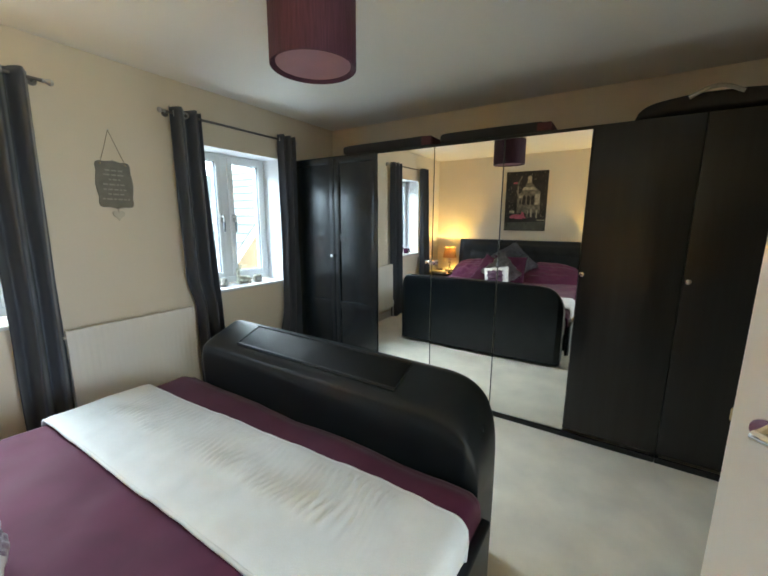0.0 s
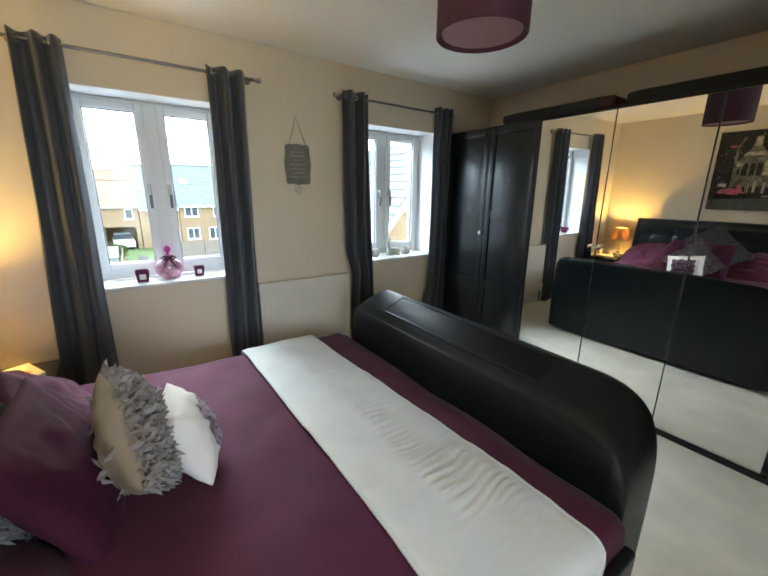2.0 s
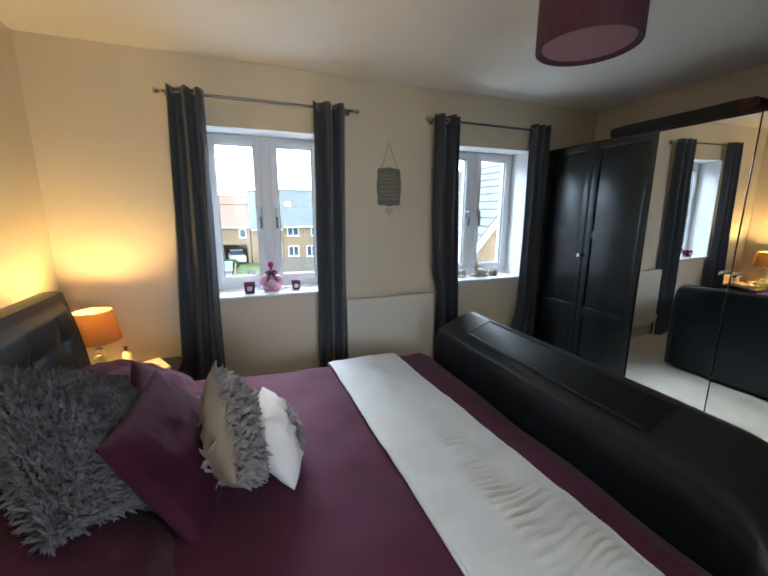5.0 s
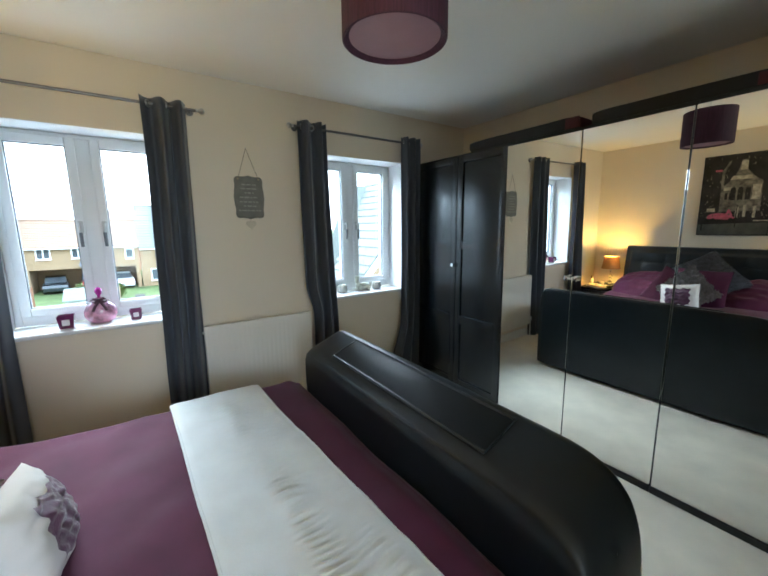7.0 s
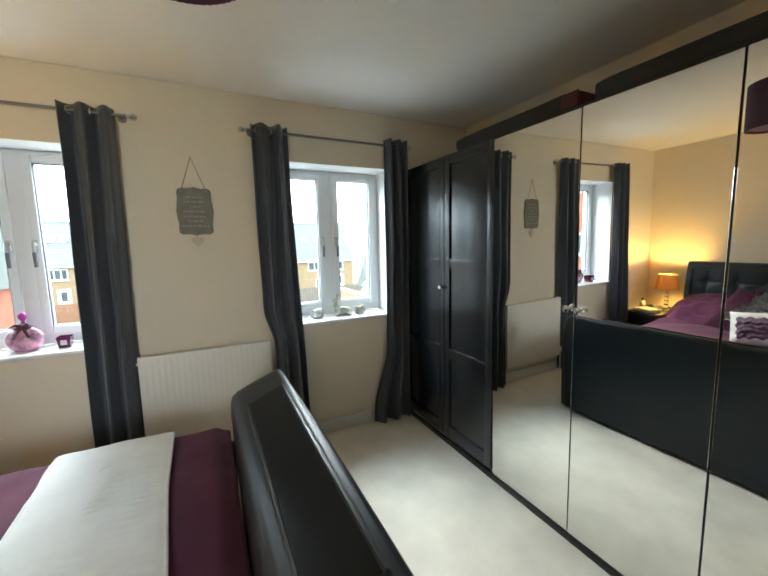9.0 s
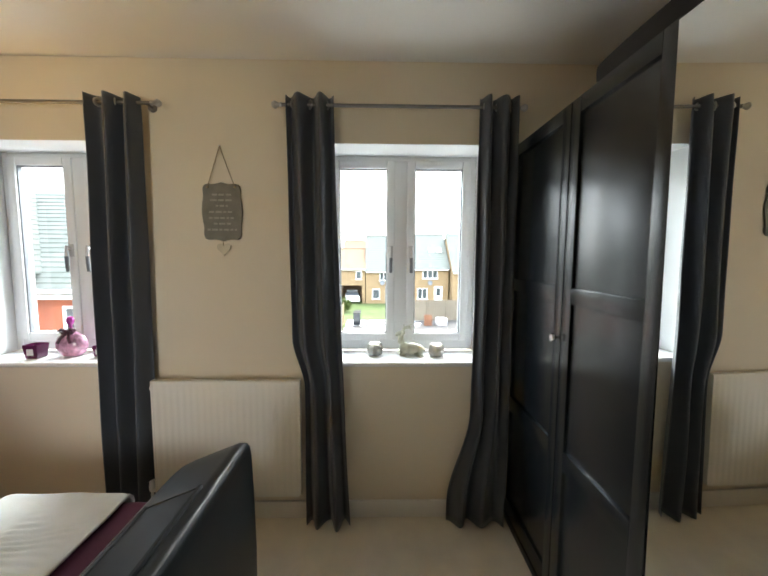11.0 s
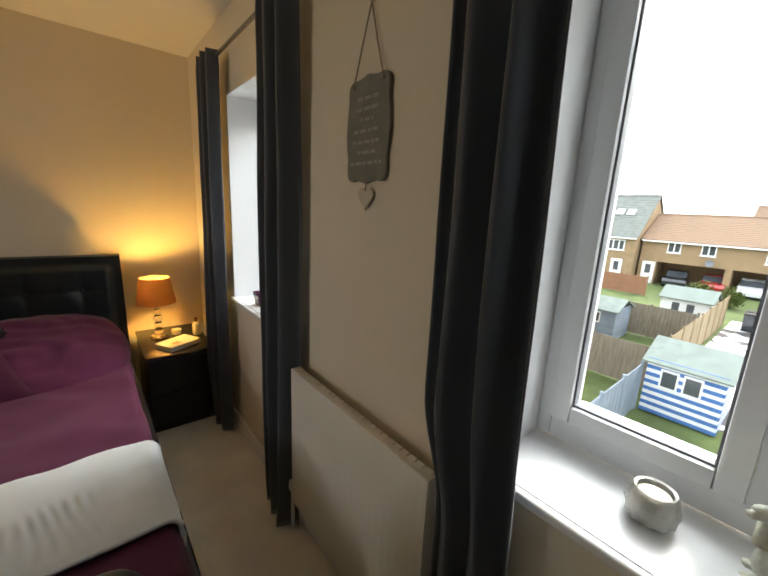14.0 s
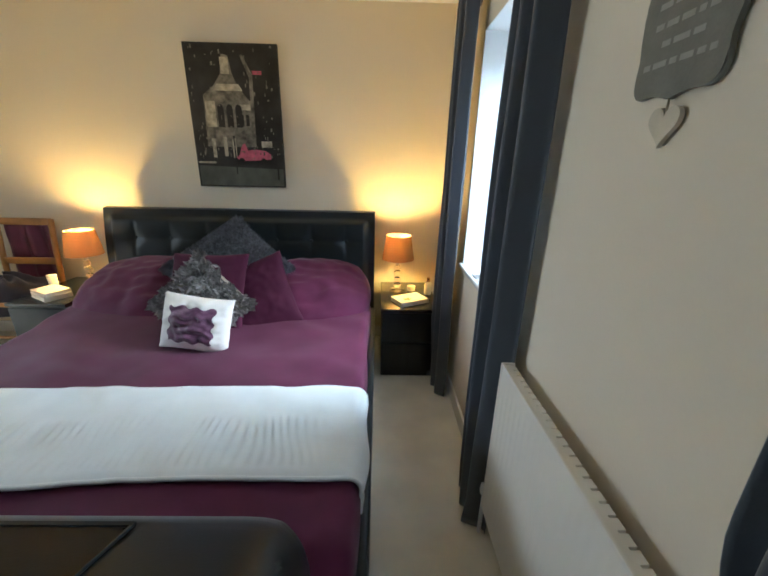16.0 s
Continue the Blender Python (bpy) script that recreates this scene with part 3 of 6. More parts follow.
# ---- curtains and poles ----
def curtain(name, top, bottom, zt, folds, seed, label, flare=0.0, tuck=None, xc=-3.308):

    def f(u, v):
        z = lerp(zt, 0.012, v)
        s = v ** 1.3
        a, b = lerp(top[0], bottom[0], s), lerp(top[1], bottom[1], s)
        if flare:
            a -= flare * sstep(0.72, 0.95, v)
        if tuck:
            a = lerp(a, max(a, tuck), sstep(0.54, 0.66, v))
        y = lerp(a, b, u)
        uu = u + 0.10 * nz(u * 2.2, seed, v * 0.5)
        ph = 2 * math.pi * ((folds - 0.5) * uu) + seed + 0.5 * nz(seed, v * 1.6, 0) + 0.6 * nz(u * 3, v * 2.0, seed)
        amp = 0.042 * (0.85 + 0.5 * nz(u * 4, v * 1.5, seed + 5)) * (1.0 if v > 0.03 else 0.9)
        x = xc + amp * (math.sin(ph) + 0.08 * math.sin(1.7 * ph + seed)) + 0.004 * nz(u * 5, v * 5, seed)
        y += 0.006 * nz(u * 5, v * 4, seed + 9)
        if v < 0.02:
            z += 0.002 * math.sin(ph * 1.0 + 0.6)
        if v > 0.93:
            x += 0.015 * sstep(0.93, 1, v) * nz(u * 6, 1, seed)
        return Vector((XW + 0.012 + max(0.0, x - XW - 0.012) if x > XW + 0.03 else XW + 0.012 + 0.018 * math.exp((x - XW - 0.03) / 0.018), y, z))
    ob = thing(name, (xc, (top[0] + top[1]) / 2, 0), label, "curtain", "charcoal eyelet curtains")
    cl = part("cloth", grid(f, folds * 24, 60), M_CURT, ob, smooth=180)
    md = cl.modifiers.new("thick", "SOLIDIFY")
    md.thickness = 0.003
    for k in range(folds):
        u = (k + 0.5) / folds
        p = f(u, 0.022)
        t = bmesh.new()
        prof = [(0.017 + 0.006 * math.cos(q), 0.004 * math.sin(q)) for q in [2 * math.pi * i / 8 for i in range(9)]]
        lathe(prof, (XW + 0.062 + 0.004 * (k % 2), p.y, ROD_Z), 18, t, Matrix.Rotation(radians(90), 4, "X") @ Matrix.Rotation(radians(35 if k % 2 else -35), 4, "Y"))
        part("eyelet", t, M_STEEL, ob, "satin metal eyelet ring")


ROD_Z = 2.135
curtain("curtain", (1.305, 1.50), (1.20, 1.475), 2.165, 3, 0.3, "charcoal grey eyelet curtain beside the bedside cabinet")
curtain("curtain", (2.155, 2.385), (2.135, 2.36), 2.165, 3, 1.7, "charcoal grey eyelet curtain between window and radiator")
curtain("curtain", (3.075, 3.30), (3.10, 3.375), 2.175, 3, 2.9, "charcoal grey eyelet curtain tucked behind the radiator", 0.0, 3.145, -3.318)
curtain("curtain", (4.0, 4.18), (3.99, 4.175), 2.175, 3, 4.4, "charcoal grey eyelet curtain beside the wardrobe, hem flaring", 0.11)


def pole(y0, y1):
    ob = thing("curtain_pole", (XW + 0.06, (y0 + y1) / 2, ROD_Z), "thin dark metal curtain pole with small finials", "curtain pole", "curtain poles")
    x = XW + 0.062
    part("rod", cyl((x, y0, ROD_Z), (x, y1, ROD_Z), 0.0085), M_ROD, ob)
    for y, s in ((y0, -1), (y1, 1)):
        bm = bmesh.new()
        lathe([(0.0, -0.004), (0.011, -0.003), (0.011, 0.004), (0.007, 0.008), (0.014, 0.02), (0.018, 0.03), (0.012, 0.042), (0.0, 0.047)], (x, y, ROD_Z), 16, bm, Matrix.Rotation(radians(-90 * s), 4, "X"))
        part("finial", bm, M_STEEL, ob, "small satin metal finial")
    for y in (y0 + 0.03, y1 - 0.03):
        bm = cyl((XW + 0.001, y, ROD_Z), (XW + 0.006, y, ROD_Z), 0.022, None, 18)
        cyl((XW + 0.004, y, ROD_Z), (x, y, ROD_Z), 0.006, None, 10, bm)
        part("bracket", bm, M_ROD, ob)


pole(1.275, 2.44)
pole(3.05, 4.19)

# ---- wardrobes along the north wall ----
YF, WTOP, DW = 4.20, 1.98, 0.50
WX0 = -3.386


def knob(x, z, parent):
    bm = bmesh.new()
    lathe([(0.0, 0.0), (0.007, 0.0), (0.006, 0.012), (0.012, 0.016), (0.016, 0.022), (0.014, 0.030), (0.0, 0.033)], (x, YF, z), 16, bm, Matrix.Rotation(radians(90), 4, "X"))
    part("knob", bm, M_CHROME, parent, "small round chrome knob")


def panel_door(x0, x1, parent):
    a, b, z0, z1 = x0 + 0.002, x1 - 0.002, 0.065, WTOP - 0.012
    yb = YF + 0.022
    door = part("door", box((a, YF + 0.009, z0), (b, yb, z1), 0.001), M_BLACKP, parent, "black shaker style panelled door")
    st = 0.055
    for p, q in ((a, a + st), (b - st, b)):
        part("stile", box((p, YF, z0), (q, YF + 0.0095, z1), 0.003), M_BLACKP, door)
    for c, d in ((z0, z0 + 0.08), (0.625, 0.70), (1.25, 1.31), (z1 - 0.055, z1)):
        part("rail", box((a + st, YF, c), (b - st, YF + 0.0095, d), 0.003), M_BLACKP, door)
    return door


def plain_door(x0, x1, parent):
    return part("door", box((x0 + 0.002, YF, 0.065), (x1 - 0.002, YF + 0.02, WTOP - 0.012), 0.002), M_BLACKW, parent, "flat black-brown door")


MIRROR_TILT, MIRROR_YAW = 0.75, 0.45  # the doors hang a little out of true


def mirror_door(x0, x1, parent):
    a, b, z0, z1 = x0 + 0.0025, x1 - 0.0025, 0.04, 1.955
    m = Matrix.Translation(((a + b) / 2, YF + 0.010, (z0 + z1) / 2)) @ Matrix.Rotation(radians(MIRROR_YAW), 4, "Z") @ Matrix.Rotation(radians(MIRROR_TILT), 4, "X")
    w, h = (b - a) / 2, (z1 - z0) / 2
    d = part("door", box((-w, -0.004, -h), (w, 0.012, h), 0.001, None, 1, m), M_BLACKW, parent, "mirror fronted door with a black edge")
    mr = part("mirror", box((-w + 0.0015, -0.009, -h + 0.0015), (w - 0.0015, -0.005, h - 0.0015), 0.0012, None, 1, m), M_MIRROR, d, "full height frameless mirror", smooth=0)
    return d


def wardrobe(i0, kinds, knobs, label):
    x0, x1 = WX0 + i0 * DW, WX0 + (i0 + len(kinds)) * DW
    ob = thing("wardrobe", ((x0 + x1) / 2, YF + 0.3, 0), label, "wardrobe", "run of fitted wardrobes")
    e = 0.0015
    bm = box((x0 + e, YF + 0.024, 0.0), (x0 + 0.018, YB - 0.02, WTOP), 0.001)
    box((x1 - 0.018, YF + 0.024, 0.0), (x1 - e, YB - 0.02, WTOP), 0.001, bm)
    box((x0 + 0.018, YF + 0.024, WTOP - 0.018), (x1 - 0.018, YB - 0.02, WTOP), 0.001, bm)
    box((x0 + 0.018, YF + 0.03, 0.06), (x1 - 0.018, YB - 0.02, 0.078), 0, bm)
    box((x0 + 0.018, YB - 0.03, 0.0), (x1 - 0.018, YB - 0.02, WTOP - 0.018), 0, bm)
    part("carcass", bm, M_BLACKW, ob)
    part("plinth", box((x0 + e, YF + 0.008, 0.0), (x1 - e, YF + 0.022, 0.036), 0.002), M_BLACKW, ob, "black plinth strip")
    doors = []
    for k, kind in enumerate(kinds):
        fn = {"panel": panel_door, "plain": plain_door, "mirror": mirror_door}[kind]
        a, b = x0 + k * DW, x0 + (k + 1) * DW
        if kind == "panel":  # the two panelled doors meet a little off the middle
            a, b = (a, b + 0.034) if k == 0 else (a + 0.034, b)
        doors.append(fn(a, b, ob))
    for k, x, z in knobs:
        knob(x, z, doors[k])


wardrobe(0, ["panel", "panel"], [(0, -2.868, 1.115)], "black two door wardrobe with panelled doors beside the window")
wardrobe(2, ["mirror", "mirror"], [(0, -1.915, 1.115), (1, -1.858, 1.115)], "black wardrobe with two full height mirror doors")
wardrobe(4, ["mirror", "plain"], [(1, -0.870, 1.112)], "black wardrobe with one mirror door and one plain door")
wardrobe(6, ["plain"], [(0, -0.365, 1.113)], "single black wardrobe with a plain flat door")

# storage on top of the wardrobes
def flat_case(x0, x1, h, label, red):
    ob = thing("underbed_storage_bag", ((x0 + x1) / 2, YF + 0.25, WTOP), label, "storage bag")

    def f(u, v):
        q = 2 * math.pi * u
        cx, sy = math.cos(q), math.sin(q)
        ex = 0.25
        px = abs(cx) ** ex * (1 if cx > 0 else -1)
        pz = abs(sy) ** ex * (1 if sy > 0 else -1)
        yy = lerp(YF + 0.03, YF + 0.52, v)
        rr = 1 - 0.06 * (abs(2 * v - 1) ** 8)
        x = (x0 + x1) / 2 + px * rr * (x1 - x0) / 2
        z = WTOP + 0.002 + h / 2 + pz * h / 2 * rr
        if pz > 0.5:
            z += 0.010 * nz(x * 3, yy * 3, 1) - (0.02 if (x - x0) / (x1 - x0) > 0.93 else 0)
        return Vector((x, yy, max(z, WTOP + 0.001)))
    bm = grid(f, 64, 16, None, True)
    for y in (YF + 0.03, YF + 0.52):
        ring = [v for v in bm.verts if abs(v.co.y - y) < 1e-4]
        ring.sort(key=lambda v: math.atan2((v.co.z - WTOP - h / 2) / h, (v.co.x - (x0 + x1) / 2) / (x1 - x0)))
        bm.faces.new(ring)
    body = part("bag_body", bm, M_BOXBLK, ob)
    if red:
        bm = box((x1 - 0.085, YF + 0.024, WTOP + 0.006), (x1 - 0.003, YF + 0.032, WTOP + h * 0.9), 0.003)
        box((x1 - 0.003, YF + 0.03, WTOP + 0.006), (x1 + 0.003, YF + 0.45, WTOP + h * 0.8), 0.002, bm)
        part("end_panel", bm, M_REDTRIM, ob, "dark red end panel")


flat_case(-2.79, -1.93, 0.075, "flat black fabric storage bag with a dark red end", True)
flat_case(-1.885, -1.12, 0.062, "flat black fabric storage case with a dark red end", True)


def holdall():
    x0, x1 = -0.70, 0.05
    ob = thing("holdall", ((x0 + x1) / 2, YF + 0.25, WTOP), "slumped black fabric holdall with a pale handle", "bag")

    def f(u, v):
        q = 2 * math.pi * u
        x = lerp(x0, x1, v)
        env = (1 - abs(2 * v - 1) ** 5) ** 0.5
        h = 0.10 * env + 0.01
        c, s = math.cos(q), math.sin(q)
        y = YF + 0.24 + 0.20 * abs(c) ** 0.5 * (1 if c > 0 else -1) * (0.55 + 0.45 * env)
        z = WTOP + 0.003 + h * (0.5 + 0.5 * abs(s) ** 0.5 * (1 if s > 0 else -1)) + 0.012 * nz(x * 6, y * 6, 3) * (s > 0)
        return Vector((x, y, z))
    part("bag_body", grid(f, 40, 40, None, True), M_BOXBLK, ob, smooth=180)
    pts = [(lerp(-0.47, -0.26, t), YF + 0.045 - 0.02 * math.sin(math.pi * t), WTOP + 0.085 + 0.035 * math.sin(math.pi * t)) for t in [i / 10 for i in range(11)]]
    part("handle", tube(pts, 0.011, 8), M_GRIP, ob, "pale webbing carry handle")


holdall()


# ---- bed ----
BX0, BX1 = -2.885, -0.995
bed = thing("bed", ((BX0 + BX1) / 2, 1.9, 0), "king size black faux leather television bed", "bed")


def headboard():
    x0, x1, z0, z1 = -2.885, -1.0, 0.10, 1.058

    def front(x, z):
        t = (z - z0) / (z1 - z0)
        return 0.905 - 0.03 * t - 0.085 * max(0.0, t - 0.55) ** 1.6 * 2.2
    buttons = [(x0 + 0.20 + 0.245 * i + (0 if r == 0 else 0.0), (0.86, 0.60)[r]) for r in range(2) for i in range(7)]

    def f(u, v):
        x, z = lerp(x0, x1, u), lerp(z0, z1, v)
        y = front(x, z)
        ed = min(x - x0, x1 - x, z1 - z)
        pad = 0.022 * sstep(0.045, 0.075, ed)
        dm = 0.0
        for bx, bz in buttons:
            d2 = (x - bx) ** 2 + (z - bz) ** 2
            if d2 < 0.03:
                dm = max(dm, math.exp(-d2 / 0.0022))
        seam = 0.0
        if ed > 0.07:
            for bx, bz in buttons[:7]:
                seam = max(seam, math.exp(-((x - bx) / 0.010) ** 2))
            for bz in (0.86, 0.60):
                seam = max(seam, math.exp(-((z - bz) / 0.010) ** 2))
        return Vector((x, y + pad - 0.015 * dm - 0.005 * seam * sstep(0.07, 0.1, ed), z))
    bm = grid(f, 150, 84)
    hb = part("headboard", bm, M_LEATHER, bed, "tufted black faux leather headboard", smooth=180)

    def shell(u, v):
        z = lerp(z0, z1, v)
        ring = [(x0, 0), (x0, -0.085), (x1, -0.085), (x1, 0)]
        k = min(2, int(u * 3))
        a, b = ring[k], ring[k + 1]
        t = u * 3 - k
        return Vector((lerp(a[0], b[0], t), front(0, z) + lerp(a[1], b[1], t), z))
    bm = grid(shell, 60, 20)
    grid(lambda u, v: Vector((lerp(x0, x1, u), front(0, z1) - 0.085 * v, z1 + 0.006 * math.sin(math.pi * v))), 4, 6, bm)
    part("back_panel", bm, M_LEATHER, bed)
    for bx, bz in buttons:
        bm = bmesh.new()
        lathe([(0.011, 0.0), (0.010, 0.004), (0.0, 0.007)], (bx, front(bx, bz) + 0.002, bz), 12, bm, Matrix.Rotation(radians(-90), 4, "X"))
        part("button", bm, M_LEATHER, hb)


headboard()


def foot_profile():
    return [(2.845, 0.03), (2.835, 0.30), (2.825, 0.60), (2.826, 0.655), (2.836, 0.695), (2.862, 0.718), (2.90, 0.737), (2.96, 0.762), (3.02, 0.786), (3.046, 0.797),
            (3.064, 0.797), (3.074, 0.784), (3.079, 0.75), (3.084, 0.60), (3.088, 0.40), (3.086, 0.15), (3.082, 0.03)]


def foot_top(y):
    pr = foot_profile()[5:10]
    for (a, za), (b, zb) in zip(pr, pr[1:]):
        if a <= y <= b:
            return lerp(za, zb, (y - a) / (b - a))
    return pr[-1][1]


def footboard():
    pr = foot_profile()
    x0, x1 = -2.775, BX1 - 0.045

    def f(u, v):
        q = 0.5 - 0.5 * math.cos(math.pi * u)
        x = lerp(x0, x1, q)
        d = min(x - x0, x1 - x)
        R = 0.14 if x - x0 < x1 - x else 0.27
        drop = 0.0 if d >= R else R * (1 - (1 - ((R - d) / R) ** 3) ** (1 / 3))
        k = min(len(pr) - 2, int(v * (len(pr) - 1) + 1e-6))
        t = v * (len(pr) - 1) - k
        y, z = lerp(pr[k][0], pr[k + 1][0], t), lerp(pr[k][1], pr[k + 1][1], t)
        lim = 0.797 - drop * 1.25
        z = z * (0.35 + 0.65 * 1) if z < 0.3 else 0.3 + (z - 0.3) * max(0.02, (lim - 0.3) / 0.497)
        bow = 0.012 * (1 - (2 * q - 1) ** 2)
        return Vector((x, y + (bow if y > 3.06 else 0) + 0.02 * (0 if d > 0.05 else (0.05 - d) / 0.05) * (1 if y < 2.95 else -1), z))
    bm = grid(f, 120, (len(pr) - 1) * 3)
    for xe in (x0, x1):
        ring = [v for v in bm.verts if abs(v.co.x - xe) < 1e-5]
        bm.verts.index_update()
        ring.sort(key=lambda v: v.index)
        bm.faces.new(ring)
    fb = part("footboard", bm, M_LEATHER, bed, "black faux leather footboard with a television slot", smooth=60)
    a, b, y0, y1 = -2.455, -1.43, 2.893, 3.030

    def lid(u, v):
        y = lerp(y0, y1, v)
        return Vector((lerp(a, b, u), y, foot_top(y) + 0.006))
    bm = grid(lid, 10, 8)
    r = bmesh.ops.solidify(bm, geom=bm.faces[:], thickness=0.012)
    part("television_lid", bm, M_LEATHER, fb, "flush lid over the television slot")
    bm = bmesh.new()
    for yy in (y0 - 0.006, y1 + 0.005):
        tube([(lerp(a - 0.01, b + 0.01, i / 12), yy, foot_top(yy) + 0.004) for i in range(13)], 0.0075, 6, bm)
    for xx in (a - 0.008, b + 0.008):
        tube([(xx, lerp(y0 - 0.006, y1 + 0.005, i / 8), foot_top(lerp(y0 - 0.006, y1 + 0.005, i / 8)) + 0.004) for i in range(9)], 0.0045, 6, bm)
    part("piping", bm, M_LEATHER, fb, "black seam piping round the lid")


footboard()
for xa, xb in ((BX0 - 0.012, BX0 + 0.025), (BX1 - 0.025, BX1 + 0.012)):
    part("side_rail", box((xa, 0.86, 0.06), (xb, 2.84, 0.37), 0.014, None, 3), M_LEATHER, bed, "black padded side rail")
part("base", box((BX0 + 0.025, 0.92, 0.10), (BX1 - 0.025, 2.82, 0.24), 0.01), M_LEATHER, bed)
solo("mattress", box((BX0 + 0.045, 0.935, 0.242), (BX1 - 0.045, 2.815, 0.44), 0.04, None, 3), M_WHITEC, "white mattress on the bed base", "mattress")


def bed_top(x, y):
    """Height of the bed cover's top."""
    z = 0.496 + 0.012 * nz(x * 1.6, y * 1.6, 2) + 0.004 * nz(x * 7, y * 5, 4)
    z += 0.03 * math.exp(-((y - 1.35) / 0.25) ** 2)
    return z


def duvet():
    x0, x1, y0, y1 = BX0 + 0.022, BX1 - 0.022, 0.945, 2.818
    drop, r = 0.12, 0.05

    def f(u, v):
        y = lerp(y0, y1, v)
        s = lerp(-drop, (x1 - x0) + drop, u)
        dx = 0.012 * math.sin(y * 9) + 0.008 * nz(y * 4, u * 9, 7)
        zt = bed_top(lerp(x0, x1, min(1, max(0, s / (x1 - x0)))), y)
        edge = min(s, (x1 - x0) - s)
        left = s < (x1 - x0) / 2
        if edge < r:
            q = max(0.0, (r - max(edge, 0))) / r
            zt -= r * (1 - math.sqrt(max(0.0, 1 - q * q)))
        if edge < 0:
            zt = zt + edge + 0.012 * nz(y * 6, 0, 3)
            x = (x0 + dx * 0.5) if left else (x1 + dx * 0.5)
        else:
            x = (x0 + s if left else x0 + s)
        zt += 0.016 * nz(x * 3 + y * 2, y * 3, 11) * sstep(0.0, 0.2, edge) - 0.03 * sstep(2.74, 2.82, y)
        wr = math.sin((x * 0.6 + y) * 24 + 4 * nz(x * 2, y * 2, 8))
        zt += 0.004 * wr * max(0, nz(x * 2.2, y * 2.2, 21)) * 2
        return Vector((x, y, zt))
    ob = solo("duvet", grid(f, 150, 130), M_DUVET, "plum purple duvet cover spread over the bed", "duvet", smooth=180)
    md = ob.modifiers.new("thick", "SOLIDIFY")
    md.thickness, md.offset = 0.02, -1
    return ob


duvet()


def throw():
    x0, x1 = BX0 + 0.008, BX1 - 0.008
    drop, r = 0.16, 0.05

    def f(u, v):
        s = lerp(-drop, (x1 - x0) + drop, u)
        edge = min(s, (x1 - x0) - s)
        left = s < (x1 - x0) / 2
        x = x0 + min(max(s, 0), x1 - x0)
        ya = 2.115 + 0.02 * nz(x * 1.5, 0, 31) + 0.05 * (x - x0) / (x1 - x0)
        yb = 2.565 + 0.02 * nz(x * 1.5, 5, 31) + 0.09 * (x - x0) / (x1 - x0)
        y = lerp(ya, yb, v)
        zt = bed_top(min(max(x, BX0 + .03), BX1 - .03), y) + 0.014
        if edge < r:
            q = max(0.0, (r - max(edge, 0))) / r
            zt -= r * (1 - math.sqrt(max(0.0, 1 - q * q)))
        if edge < 0:
            zt += edge + 0.02 * nz(y * 5, 0, 13)
            x += (0.012 * math.sin(y * 14) + 0.004) * (-1 if left else 1) * min(1, -edge * 12)
        band = sstep(0.38, 0.52, v + 0.05 * nz(x * 6, 1, 9)) * (1 - sstep(0.84, 0.94, v + 0.04 * nz(x * 7, 4, 9)))
        inner = (0.25 + 0.75 * sstep(-0.25, 0.15, nz(x * 2.6, y * 3, 9))) * sstep(0.10, 0.25, edge) * band
        ridge = math.sin(x * 200 + 9 * nz(x * 5, y * 5, 3) + (v - 0.5) * 7) + 0.9 * nz(x * 34, y * 10, 6)
        zt += 0.007 * inner * (ridge * max(0.15, 0.65 + 1.0 * nz(x * 7, y * 11, 17)) + 0.9)
        zt += 0.012 * (1 - band) * max(0.0, nz(x * 9, y * 3.5, 51)) * sstep(0.0, 0.15, edge)
        zt += 0.006 * nz(x * 4, y * 7, 41) - 0.006 * (sstep(0.93, 1, v) + 1 - sstep(0, 0.07, v))
        return Vector((x, y, zt + (0.012 if edge > 0 else 0.006)))
    ob = solo("throw", grid(f, 420, 46), M_THROW, "white fleece throw with a ruched band across the bed", "throw blanket", smooth=180)
    md = ob.modifiers.new("thick", "SOLIDIFY")
    md.thickness, md.offset = 0.010, -1
    for v, nm in ((0.985, "hem"), (0.015, "hem")):
        part(nm, tube([f(i / 120, v) + Vector((0, 0, -0.004)) for i in range(121)], 0.0065, 8), M_THROW, ob, "rolled fleece hem")


throw()


# ---- pillows and cushions ----
def cushion_point(u, v, w, h, t, side, seed, pinch=0.12, soft=0.0):
    a, b = 2 * u - 1, 2 * v - 1
    th = t * (max(0.0, 1 - a * a) ** 0.45) * (max(0.0, 1 - b * b) ** 0.45)
    sx = a * (1 - pinch * (1 - b * b) * 0.5 * abs(a) ** 2)
    sy = b * (1 - pinch * (1 - a * a) * 0.5 * abs(b) ** 2)
    sx, sy = sx * math.sqrt(1 - soft * b * b), sy * math.sqrt(1 - soft * a * a)
    cr = 0.10 * t * (nz(a * 2.6, b * 2.6, seed) + 0.6 * nz(a * 6, b * 6, seed + 3))
    return Vector((sx * w / 2, sy * h / 2, side * (th / 2 + (cr * th / t if t else 0))))


def cushion_bm(w, h, t, m, seed, n=36, pinch=0.12, soft=0.0):
    bm = bmesh.new()
    for side in (1, -1):
        grid(lambda u, v: m @ cushion_point(u, v, w, h, t, side, seed, pinch, soft), n, n, bm)
    bmesh.ops.remove_doubles(bm, verts=bm.verts, dist=0.0004)
    return bm


